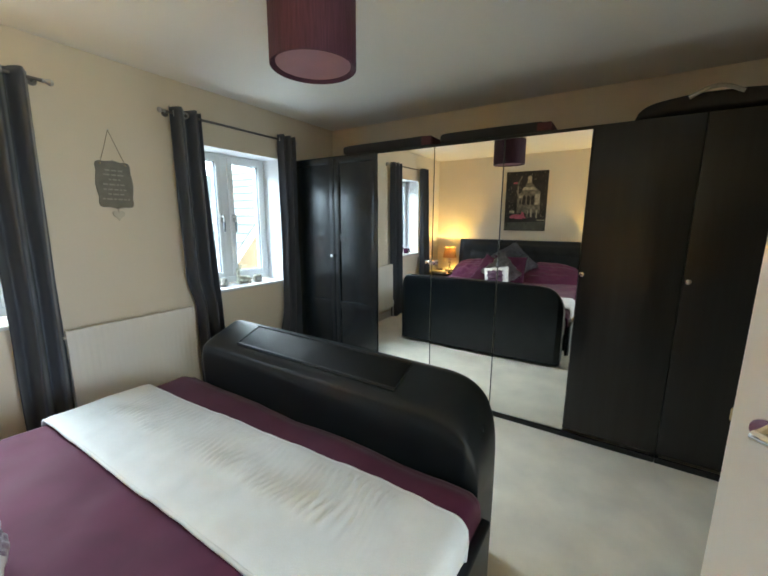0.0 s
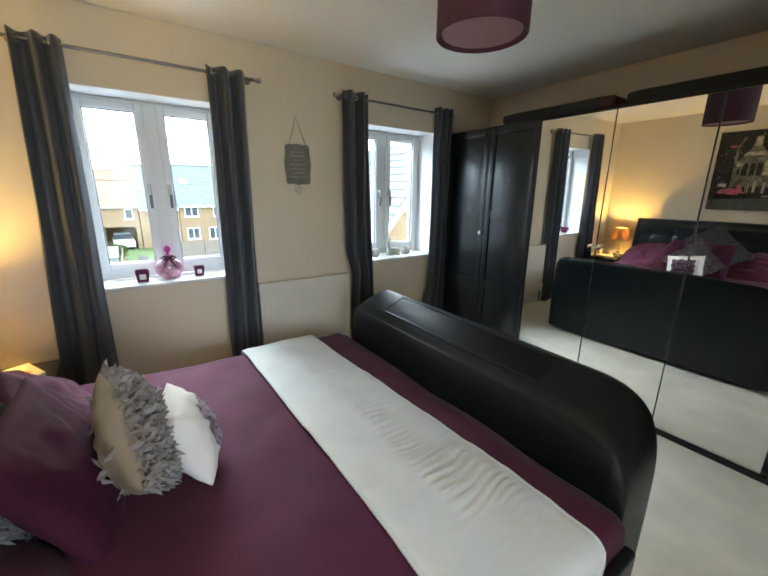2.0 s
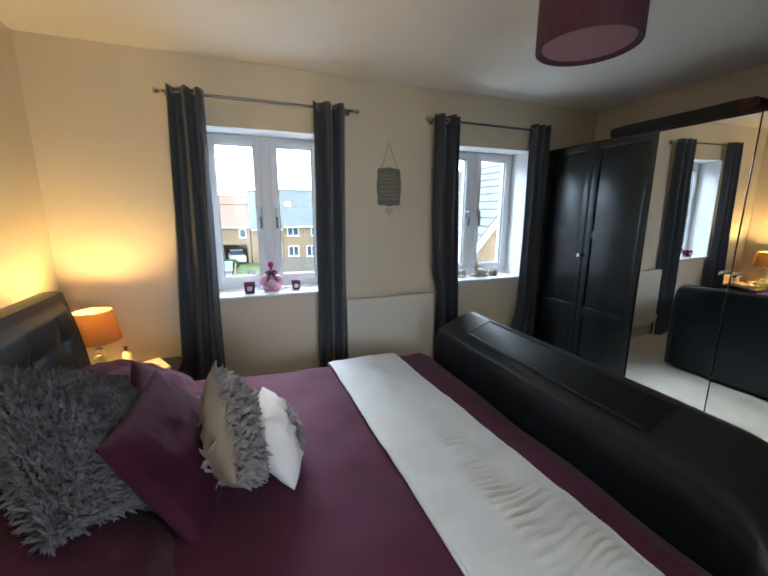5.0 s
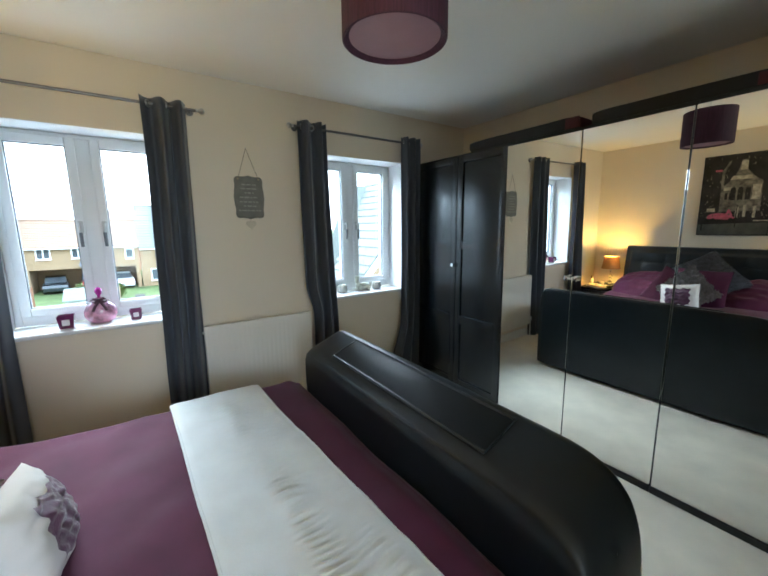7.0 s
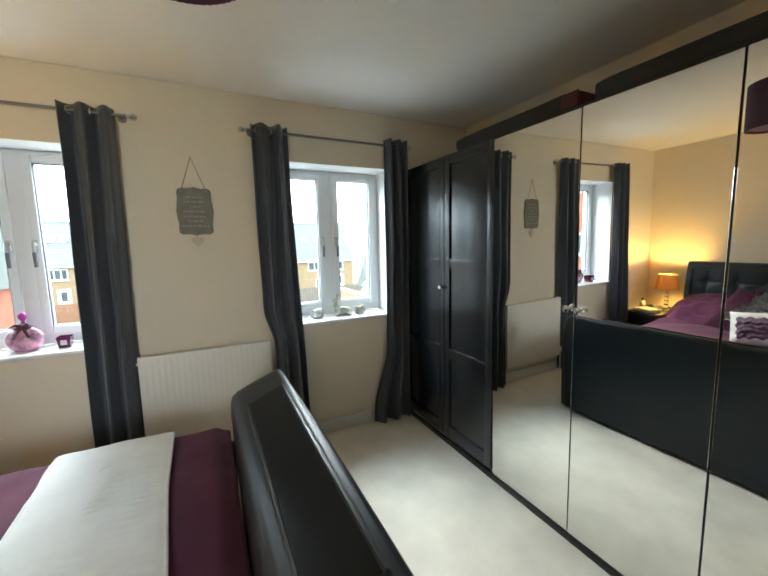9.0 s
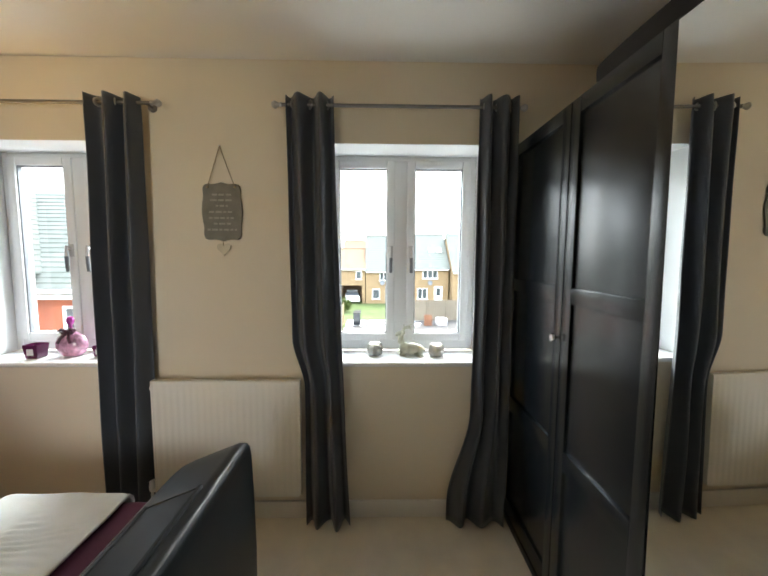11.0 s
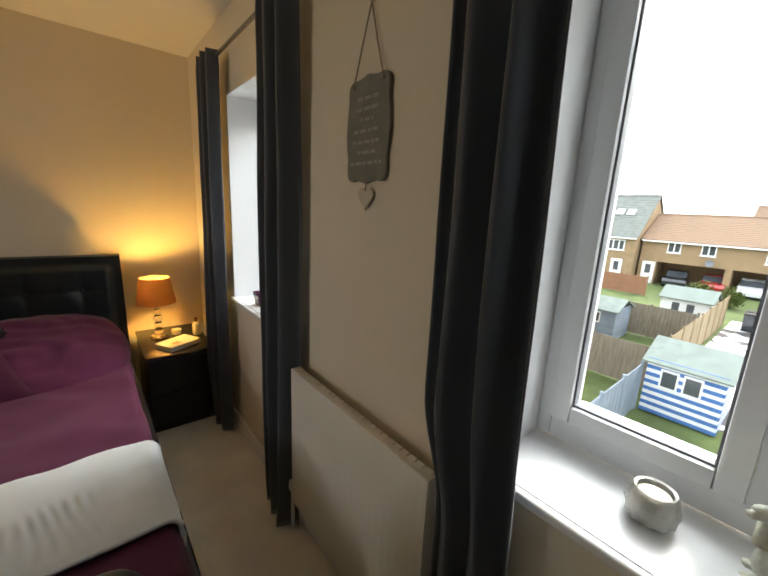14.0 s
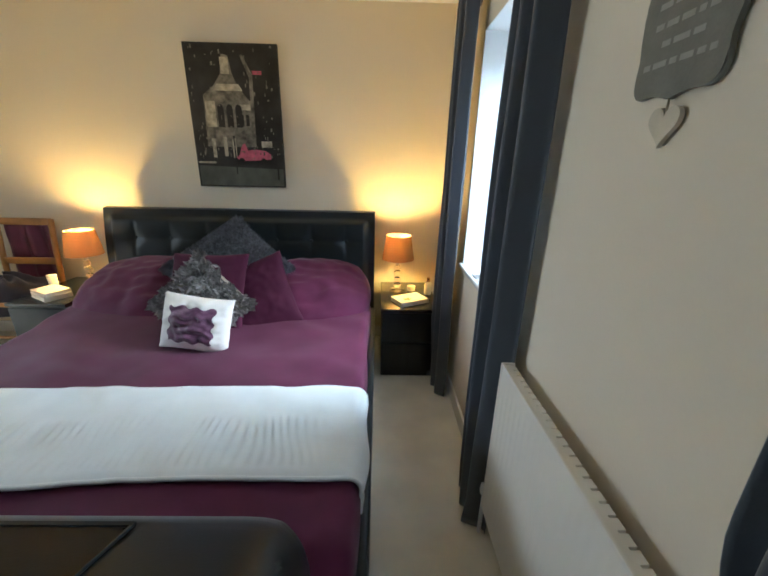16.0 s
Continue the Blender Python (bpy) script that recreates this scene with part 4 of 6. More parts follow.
def petals(w, h, t, m, seed, count, size, wide, back):
    rng = random.Random(seed)
    verts, faces = [], []
    for _ in range(count):
        u, v = rng.uniform(0.005, 0.995), rng.uniform(0.005, 0.995)
        if rng.random() < 0.55:
            u, v = 0.5 - 0.5 * math.cos(math.pi * u), 0.5 - 0.5 * math.cos(math.pi * v)
        side = -1 if rng.random() < back else 1
        p = cushion_point(u, v, w, h, t, side, seed)
        a = rng.uniform(0, 2 * math.pi)
        s = size * rng.uniform(0.6, 1.25)
        lift = rng.uniform(0.25, 0.95)
        d = Vector((math.cos(a) * (1 - lift * 0.5), math.sin(a) * (1 - lift * 0.5), lift * side)).normalized()
        q = d.cross(Vector((0, 0, 1))).normalized()
        up = q.cross(d) * 0.13 * s
        b = len(verts)
        for c in (p - q * s * wide * 0.45, p + q * s * wide * 0.45, p + d * s * 0.55 + q * s * wide + up, p + d * s * 0.6 - up * 0.4, p + d * s * 0.55 - q * s * wide + up, p + d * s + up * rng.uniform(-0.5, 1)):
            verts.append(tuple(m @ c))
        faces += [(b, b + 1, b + 2, b + 3), (b, b + 3, b + 4), (b + 3, b + 2, b + 5), (b + 3, b + 5, b + 4)]
    me = bpy.data.meshes.new("petals")
    me.from_pydata(verts, [], faces)
    return me


def lean(c, yaw, tilt, spin):
    """Pose of a cushion whose face looks along +y when tilt is 90 and yaw 0; tilt 0 lies flat."""
    return Matrix.Translation(c) @ Matrix.Rotation(radians(yaw), 4, "Z") @ Matrix.Rotation(radians(-tilt), 4, "X") @ Matrix.Rotation(radians(spin), 4, "Z")


solo("pillow", cushion_bm(0.88, 0.62, 0.30, lean((-2.43, 1.18, 0.57), 2, 27, 2), 3, 36, 0.0, 0.32), M_DUVET, "plump plum purple pillow against the headboard", "pillow", "plum pillows", smooth=180)
solo("pillow", cushion_bm(0.88, 0.62, 0.30, lean((-1.46, 1.18, 0.57), -2, 27, -2), 8, 36, 0.0, 0.32), M_DUVET, "plump plum purple pillow against the headboard", "pillow", "plum pillows", smooth=180)
for cw, cm, cs in ((0.47, lean((-2.185, 1.385, 0.612), -3, 58, 24), 12), (0.46, lean((-1.935, 1.425, 0.668), -6, 62, 2), 17)):
    solo("cushion", cushion_bm(cw, cw, 0.13, cm, cs), M_PLUMC, "square plum purple cotton cushion leaning on the pillows", "cushion", "plum square cushions", smooth=180)


def petal_cushion(w, t, m, seed, count, size, label, base, pm, wide, back):
    ob = thing("cushion", m.translation, label, "cushion")
    part("cover", cushion_bm(w, w, t, m, seed), base, ob, smooth=180)
    me = petals(w, w, t, m, seed, count, size, wide, back)
    p = new("petals", me)
    finish(p, pm, 0)
    p.parent = ob
    p.matrix_parent_inverse = Matrix.Translation(-ob.location)
    tagged(p, "", "", "", "stuff")


petal_cushion(0.55, 0.21, lean((-1.985, 1.205, 0.735), 4, 44, 45), 21, 26000, 0.036, "large grey shaggy cushion standing on one corner", M_GREYF, M_SHAG, 0.055, 0.30)
petal_cushion(0.37, 0.18, lean((-1.99, 1.59, 0.662), 3, 78, 45), 33, 2000, 0.042, "silver grey petal ruffle cushion with a taupe back", M_BEIGEC, M_PETAL, 0.24, 0.015)


def white_cushion():
    m = lean((-2.02, 1.74, 0.615), 2, 74, -8)
    w, h, t = 0.34, 0.28, 0.17
    ob = thing("cushion", m.translation, "small white cushion with a plum scalloped velvet panel", "cushion")
    part("cover", cushion_bm(w, h, t, m, 40), M_WHITEC, ob, smooth=180)

    def f(u, v):
        a = 0.5 + (u - 0.5) * (0.62 + 0.04 * math.sin(v * 19))
        b = 0.5 + (v - 0.5) * (0.62 + 0.05 * math.sin(u * 19))
        p = cushion_point(a, b, w, h, t, 1, 40)
        p.z += 0.004 + 0.003 * math.sin(v * 30 + 2 * nz(u * 4, v, 2)) * (1 if 0.05 < u < 0.95 else 0)
        return m @ p
    part("velvet_panel", grid(f, 40, 40), M_PATCH, ob, "plum velvet appliqué panel", smooth=180)


white_cushion()


# ---- bedside cabinets and lamps ----
def nightstand(x0, x1, label):
    y0, y1, H = 0.66, 1.24, 0.50
    ob = thing("bedside_cabinet", ((x0 + x1) / 2, 0.95, 0), label, "bedside cabinet", "pair of bedside cabinets")
    part("body", box((x0 + 0.006, y0 + 0.01, 0.0), (x1 - 0.006, y1 - 0.02, H - 0.022), 0.003), M_BLACKW, ob)
    part("top", box((x0, y0, H - 0.022), (x1, y1, H), 0.004), M_BLACKP, ob, "glossy black cabinet top")
    for za, zb in ((0.05, 0.255), (0.262, H - 0.03)):
        part("drawer", box((x0 + 0.01, y1 - 0.02, za), (x1 - 0.01, y1 - 0.003, zb), 0.003), M_BLACKW, ob, "flat handleless drawer front")


nightstand(-3.315, -2.935, "black two drawer bedside cabinet beside the curtain")
nightstand(-0.935, -0.555, "black two drawer bedside cabinet beside the chair")


def table_lamp(x, y):
    z = 0.501
    ob = thing("table_lamp", (x, y, z), "lit table lamp with amber shade and clear ball stem", "table lamp", "pair of bedside lamps")
    bm = bmesh.new()
    lathe([(0.0, 0.0), (0.052, 0.0), (0.054, 0.008), (0.045, 0.014), (0.014, 0.017), (0.010, 0.022)], (x, y, z), 28, bm)
    part("foot", bm, M_CRYSTAL, ob, "clear acrylic round foot")
    zz = 0.022
    for r in (0.024, 0.020, 0.024, 0.020):
        bm = bmesh.new()
        lathe([(r * math.sin(math.pi * i / 10) + 0.0045, r - r * math.cos(math.pi * i / 10)) for i in range(11)], (x, y, z + zz), 20, bm)
        part("stem_ball", bm, M_CRYSTAL, ob, "clear acrylic ball")
        zz += 2 * r
    z0, z1, r0, r1 = 0.742, 0.912, 0.115, 0.088
    part("lamp_holder", cyl((x, y, z + zz), (x, y, z1 - 0.075), 0.011), M_STEEL, ob)
    bm = bmesh.new()
    lathe([(r0, z0), (r1, z1), (r1 - 0.002, z1), (r0 - 0.002, z0), (r0, z0)], (x, y, 0), 40, bm)
    part("shade", bm, M_SHADE, ob, "amber fabric tapered shade")
    bm = bmesh.new()
    for a in range(3):
        q = 2 * math.pi * a / 3
        tube([(x, y, z1 - 0.03), (x + (r1 - 0.002) * math.cos(q), y + (r1 - 0.002) * math.sin(q), z1 - 0.006)], 0.0015, 6, bm)
    part("shade_carrier", bm, M_STEEL, ob)
    bm = bmesh.new()
    lathe([(0.0, -0.026), (0.018, -0.02), (0.026, 0.0), (0.018, 0.02), (0.0, 0.026)], (x, y, z1 - 0.05), 16, bm)
    bulb = part("bulb", bm, M_BULB, ob, "glowing warm bulb")
    bulb.visible_shadow = False
    lt = new("lamp_light", bpy.data.lights.new("lamp_light", "POINT"))
    lt.data.energy, lt.data.color, lt.data.shadow_soft_size = LAMP_WATTS, (1.0, 0.56, 0.10), 0.026
    lt.location = (x, y, z1 - 0.05)


table_lamp(-3.055, 0.87)
table_lamp(-0.86, 0.90)


def book(c, w, d, h, yaw, cover, label, art=True, name="book"):
    m = Matrix.Translation(c) @ Matrix.Rotation(radians(yaw), 4, "Z")
    ob = thing(name, c, label, "book")
    part("pages", box((-w / 2 + 0.004, -d / 2 + 0.004, 0.003), (w / 2 - 0.001, d / 2 - 0.004, h - 0.003), 0.001, None, 1, m), M_BOOKP, ob)
    bm = box((-w / 2, -d / 2, 0), (w / 2, d / 2, 0.003), 0, None, 1, m)
    box((-w / 2, -d / 2, h - 0.003), (w / 2, d / 2, h), 0, bm, 1, m)
    box((-w / 2, -d / 2, 0.003), (-w / 2 + 0.003, d / 2, h - 0.003), 0, bm, 1, m)
    part("cover", bm, cover, ob)
    if art:
        def blob(u, v):
            r = v * (0.026 + 0.008 * math.sin(5 * u * 6.283))
            return m @ Vector((0.03 + r * math.cos(u * 6.283), 0.02 + 0.8 * r * math.sin(u * 6.283), h + 0.0008))
        part("cover_art", grid(blob, 24, 3, None, True), M_ORANGE, ob, "orange printed motif")


book((-3.13, 1.09, 0.5005), 0.21, 0.15, 0.028, 28, M_BOOKC, "thick white paperback with orange art on the bedside cabinet")
book((-0.74, 1.10, 0.5005), 0.21, 0.15, 0.030, -30, M_BOOKC, "white paperback lying on the bedside cabinet", False)
book((-0.74, 1.10, 0.531), 0.19, 0.14, 0.022, -25, M_BOOKC, "white paperback on top of another book", False)


def bottle(x, y, z):
    ob = thing("lotion_bottle", (x, y, z), "small cream lotion bottle with a gold cap", "bottle")
    bm = bmesh.new()
    lathe([(0.0, 0.0), (0.025, 0.0), (0.027, 0.004), (0.027, 0.072), (0.020, 0.083), (0.010, 0.087), (0.010, 0.098)], (x, y, z), 20, bm)
    part("bottle_body", bm, M_LOTION, ob)
    bm = bmesh.new()
    lathe([(0.0115, 0.093), (0.0115, 0.116), (0.010, 0.121), (0.0, 0.121)], (x, y, z), 16, bm)
    part("cap", bm, M_GOLD, ob, "gold screw cap")


bottle(-3.275, 0.93, 0.501)
bm = bmesh.new()
lathe([(0.0, 0.0), (0.028, 0.0), (0.032, 0.03), (0.030, 0.035), (0.027, 0.032), (0.024, 0.006), (0.0, 0.006)], (-3.16, 0.86, 0.501), 20, bm)
solo("trinket_pot", bm, M_LOTION, "small cream trinket pot on the bedside cabinet", "pot")
bm = bmesh.new()
lathe([(0.0, 0.0), (0.028, 0.0), (0.026, 0.06), (0.030, 0.11), (0.027, 0.112), (0.0, 0.10)], (-0.66, 0.98, 0.501), 20, bm)
solo("tissue_cup", bm, M_LOTION, "cream cup on the bedside cabinet", "cup")


# ---- picture over the bed ----
def picture():
    x0, x1, z0, z1, yb, yf = -2.225, -1.61, 1.205, 2.11, YH + 0.002, YH + 0.032
    ob = thing("canvas_picture", ((x0 + x1) / 2, yb, z0), "large dark canvas print of a city street with a pink car", "picture")
    canvas = part("canvas", box((x0, yb, z0), (x1, yf, z1), 0.003), M_PRINT, ob, "dark wrapped canvas")
    part("canvas_edge", box((x1 - 0.001, yb, z0 + 0.002), (x1 + 0.002, yf - 0.004, z1 - 0.002), 0), M_CREAMEDGE, ob, "cream canvas side")

    def plate(name, pts, material, lift, label=""):
        # pts run from the picture's left edge (seen from the room) and its foot
        def w(a, b, d):
            return Vector((x1 - a * (x1 - x0), yf + lift + d, z0 + b * (z1 - z0)))
        part(name, slab(pts, 0.0006, w), material, canvas, label, 0)

    def rect(a, b, c, d):
        return [(a, b), (c, b), (c, d), (a, d)]
    plate("street", [(0.02, 0.01), (0.99, 0.01), (0.99, 0.14), (0.02, 0.16)], M_PRINTR, 0.0003, "grey printed street")
    plate("facade", [(0.15, 0.30), (0.66, 0.30), (0.70, 0.60), (0.62, 0.66), (0.55, 0.72), (0.50, 0.80), (0.47, 0.92), (0.40, 0.93), (0.37, 0.80), (0.28, 0.72), (0.16, 0.66)], M_PRINTG, 0.0003, "printed stone facade")
    plate("facade", rect(0.17, 0.44, 0.28, 0.62), M_PRINTL, 0.001)
    plate("facade", rect(0.38, 0.80, 0.47, 0.91), M_PRINTL, 0.001)
    plate("facade", [(0.28, 0.69), (0.60, 0.69), (0.56, 0.735), (0.32, 0.735)], M_PRINTL, 0.001)
    plate("facade", rect(0.52, 0.56, 0.68, 0.60), M_PRINTL, 0.001)
    for a in (0.30, 0.40, 0.50):
        arch = [(a, 0.44), (a + 0.07, 0.44), (a + 0.07, 0.57)] + [(a + 0.035 + 0.035 * math.cos(q), 0.57 + 0.03 * math.sin(q)) for q in [math.pi * i / 8 for i in range(1, 8)]] + [(a, 0.57)]
        plate("arch", arch, M_PRINT, 0.0018, "dark printed arch")
    for a in (0.55, 0.61):
        plate("arch", rect(a, 0.45, a + 0.035, 0.53), M_PRINT, 0.0018)
    for a, b in ((0.2, 0.30), (0.33, 0.31), (0.43, 0.30)):
        plate("pillar", rect(a, b - 0.08, a + 0.04, b + 0.06), M_PRINTL, 0.001)
    plate("branch", [(0.66, 0.30), (0.70, 0.30), (0.72, 0.80), (0.62, 0.93), (0.60, 0.92), (0.68, 0.78)], M_PRINTG, 0.0018, "grey printed tree limb")
    car = [(0.46, 0.225), (0.50, 0.24), (0.53, 0.31), (0.57, 0.33), (0.60, 0.275), (0.68, 0.285), (0.80, 0.275), (0.86, 0.25), (0.86, 0.215), (0.76, 0.205), (0.58, 0.20), (0.50, 0.195)]
    plate("pink_car", car, M_PINK, 0.0018, "pink printed car")
    for a in (0.52, 0.77):
        plate("wheel", [(a + 0.035 * math.cos(q), 0.195 + 0.026 * math.sin(q)) for q in [2 * math.pi * i / 14 for i in range(14)]], M_PRINT, 0.0026)
    plate("van", rect(0.76, 0.30, 0.88, 0.345), M_PRINTL, 0.001)
    plate("sign", rect(0.72, 0.80, 0.82, 0.825), M_PINK, 0.001)
    plate("post", rect(0.445, 0.10, 0.46, 0.38), M_PRINT, 0.0026)
    plate("post", rect(0.92, 0.06, 0.94, 0.60), M_PRINT, 0.0018)
    rng = random.Random(77)
    bm = bmesh.new()
    for _ in range(120):
        a, b = rng.uniform(0.03, 0.95), rng.choice((rng.uniform(0.2, 0.42), rng.uniform(0.42, 0.97)))
        w2, h2 = rng.uniform(0.004, 0.02), rng.uniform(0.004, 0.03)
        slab(rect(a, b, min(0.98, a + w2), min(0.985, b + h2)), 0.0006, lambda p, q, d: Vector((x1 - p * (x1 - x0), yf + 0.0034 + d, z0 + q * (z1 - z0))), bm)
    fl = part("speckle", bm, M_PRINTG, canvas, "", 0)
    tagged(fl, "", "", "", "stuff")
    plate("kerb", rect(0.02, 0.175, 0.22, 0.19), M_PRINTL, 0.001)


picture()


# ---- plaque on the window wall ----
def plaque():
    yc, zc, w, h = 2.733, 1.635, 0.197, 0.283
    x = XW + 0.004
    ob = thing("wall_plaque", (XW, yc, zc), "grey scalloped wooden plaque hanging on jute string", "sign")
    pts = []
    n = 96
    for i in range(n):
        q = 2 * math.pi * i / n
        c, s = math.cos(q), math.sin(q)
        k = (abs(c) ** 7 + abs(s) ** 7) ** (-1 / 7)
        a, b = c * k, s * k
        dent = 0.075 * math.exp(-((abs(abs(b) - 0.55)) / 0.2) ** 2) * (abs(a) > 0.75) - 0.03 * math.exp(-(b / 0.10) ** 2) * (abs(a) > 0.75)
        dy = 0.035 * math.exp(-((abs(abs(a) - 0.45)) / 0.22) ** 2) * (abs(b) > 0.75) - 0.03 * math.exp(-(a / 0.12) ** 2) * (abs(b) > 0.75)
        pts.append((a * (1 - dent) * w / 2, b * (1 - dy) * h / 2))
    bm = slab(pts, 0.009, lambda a, b, d: Vector((x + d, yc + a, zc + b)))
    bmesh.ops.bevel(bm, geom=[e for e in bm.edges if abs(e.verts[0].co.x - x - 0.009) < 1e-5 and abs(e.verts[1].co.x - x - 0.009) < 1e-5], offset=0.002, segments=2, affect="EDGES")
    board = part("board", bm, M_SIGN, ob)
    rng = random.Random(5)
    for k, (b, wd) in enumerate(((0.085, 0.095), (0.058, 0.115), (0.030, 0.06), (0.000, 0.13), (-0.030, 0.13), (-0.058, 0.085), (-0.088, 0.15))):
        a = -wd / 2
        while a < wd / 2 - 0.01:
            ln = rng.uniform(0.012, 0.034)
            ln = min(ln, wd / 2 - a)
            part("lettering", box((x + 0.009, yc + a, zc + b - 0.0045), (x + 0.0096, yc + a + ln, zc + b + 0.0045)), M_SIGNTXT, board, "pale unreadable lettering", 0)
            a += ln + 0.007
    top = Vector((XW + 0.008, yc - 0.004, 1.957))
    for s in (-1, 1):
        e = Vector((XW + 0.014, yc + s * 0.068, zc + h / 2 - 0.02))
        part("string", tube([top, (top + e) / 2 + Vector((0.001, 0, -0.002)), e], 0.0022, 6), M_STRING, ob, "jute hanging string")
        bm = bmesh.new()
        lathe([(0.0, -0.006), (0.006, -0.003), (0.007, 0.0), (0.006, 0.003), (0.0, 0.006)], e, 10, bm)
        part("knot", bm, M_STRING, ob)
    part("nail", cyl((XW + 0.001, yc - 0.004, 1.958), (XW + 0.014, yc - 0.004, 1.958), 0.0025), M_STEEL, ob)
    hp = []
    for i in range(40):
        q = 2 * math.pi * i / 40
        hp.append((0.0021 * 16 * math.sin(q) ** 3, 0.0022 * (13 * math.cos(q) - 5 * math.cos(2 * q) - 2 * math.cos(3 * q) - math.cos(4 * q))))
    part("heart", slab(hp, 0.008, lambda a, b, d: Vector((x + 0.001 + d, yc + 0.002 + a, 1.452 + b))), M_HEART, ob, "cream wooden heart pendant")
    part("string", tube([(x + 0.006, yc, zc - h / 2 + 0.008), (x + 0.006, yc + 0.001, 1.47)], 0.0018, 6), M_STRING, ob)


plaque()

# ---- things on the window boards ----
SZ = 0.8662


def tealight(x, y, s=0.072):
    ob = thing("tealight_holder", (x, y, SZ), "square plum glass tealight holder with a pale label", "candle holder", "plum tealight holders")
    t = bmesh.new()
    rings = []
    for r, z in ((0.40, 0.0), (0.50, 0.95), (0.44, 0.95), (0.36, 0.15)):
        rings.append([t.verts.new((x + s * r * a, y + s * r * b, SZ + s * z)) for a, b in ((1, 1), (-1, 1), (-1, -1), (1, -1))])
    for A, B in zip(rings, rings[1:]):
        for i in range(4):
            t.faces.new((A[i], A[(i + 1) % 4], B[(i + 1) % 4], B[i]))
    t.faces.new(rings[0])
    t.faces.new(rings[-1])
    bmesh.ops.bevel(t, geom=t.edges[:], offset=0.002, segments=2, affect="EDGES")
    part("holder", t, M_PURPG, ob)
    part("label", box((x + s * 0.45, y - s * 0.22, SZ + s * 0.25), (x + s * 0.475, y + s * 0.22, SZ + s * 0.68), 0.001), M_LABELW, ob, "pale square label")
    bm = bmesh.new()
    lathe([(0.0, 0.0), (0.019, 0.0), (0.019, 0.014), (0.0, 0.015)], (x, y, SZ + s * 0.155), 18, bm)
    part("tealight", bm, M_WAX, ob, "white tealight candle")


tealight(-3.465, 1.68, 0.078)
tealight(-3.49, 2.012, 0.066)


def perfume_bottle(x, y):
    ob = thing("decorative_bottle", (x, y, SZ), "round mottled pink glass bottle with ribbon and magenta stopper", "bottle")
    bm = bmesh.new()
    sq = Matrix.Diagonal((0.55, 1, 1, 1))
    lathe([(0.0, 0.0), (0.045, 0.0), (0.068, 0.018), (0.082, 0.048), (0.082, 0.075), (0.068, 0.105), (0.040, 0.126), (0.018, 0.134), (0.016, 0.150), (0.020, 0.154), (0.0, 0.155)], (x, y, SZ), 36, bm, sq)
    part("bottle_body", bm, M_PINKG, ob)
    bm = bmesh.new()
    lathe([(0.0, 0.150), (0.009, 0.150), (0.008, 0.168), (0.017, 0.182), (0.020, 0.197), (0.014, 0.212), (0.0, 0.220)], (x, y, SZ), 20, bm)
    part("stopper", bm, M_MAGENTA, ob, "magenta glass stopper")
    bm = bmesh.new()
    lathe([(0.0, -0.009), (0.019, -0.008), (0.021, 0.0), (0.019, 0.008), (0.0, 0.009)], (x, y, SZ + 0.138), 20, bm)
    for s in (-1, 1):
        tube([(x + 0.02, y, SZ + 0.138), (x + 0.034, y + s * 0.025, SZ + 0.150), (x + 0.034, y + s * 0.046, SZ + 0.140), (x + 0.03, y + s * 0.025, SZ + 0.128), (x + 0.021, y, SZ + 0.136)], 0.009, 8, bm, 0.007)
        tube([(x + 0.022, y + s * 0.004, SZ + 0.132), (x + 0.046, y + s * 0.022, SZ + 0.105), (x + 0.052, y + s * 0.034, SZ + 0.078)], 0.009, 6, bm, 0.007)
    part("ribbon", bm, M_RIBBON, ob, "dark plum ribbon bow")


perfume_bottle(-3.505, 1.838)


def votive(x, y):
    ob = thing("votive_holder", (x, y, SZ), "round pressed glass candle holder on the window board", "candle holder", "pressed glass votives")
    prof = [(0.0, 0.0), (0.030, 0.0), (0.038, 0.008), (0.043, 0.028), (0.042, 0.048), (0.036, 0.062), (0.034, 0.066), (0.029, 0.064), (0.033, 0.045), (0.033, 0.025), (0.026, 0.014), (0.0, 0.013)]
    bm = bmesh.new()
    lathe(prof, (x, y, SZ), 40, bm)
    for v in bm.verts:
        dx, dy = v.co.x - x, v.co.y - y
        r = math.hypot(dx, dy)
        if r > 0.034:
            k = 1 + 0.10 * math.sin(math.atan2(dy, dx) * 10) * math.sin((v.co.z - SZ) * 190)
            v.co.x, v.co.y = x + dx * k, y + dy * k
    part("holder", bm, M_VOTIVE, ob)
    bm = bmesh.new()
    lathe([(0.0, 0.0), (0.026, 0.0), (0.028, 0.040), (0.020, 0.044), (0.0, 0.042)], (x, y, SZ + 0.014), 18, bm)
    part("candle", bm, M_WAX, ob, "cream tealight candle")


votive(-3.515, 3.50)
votive(-3.495, 3.842)


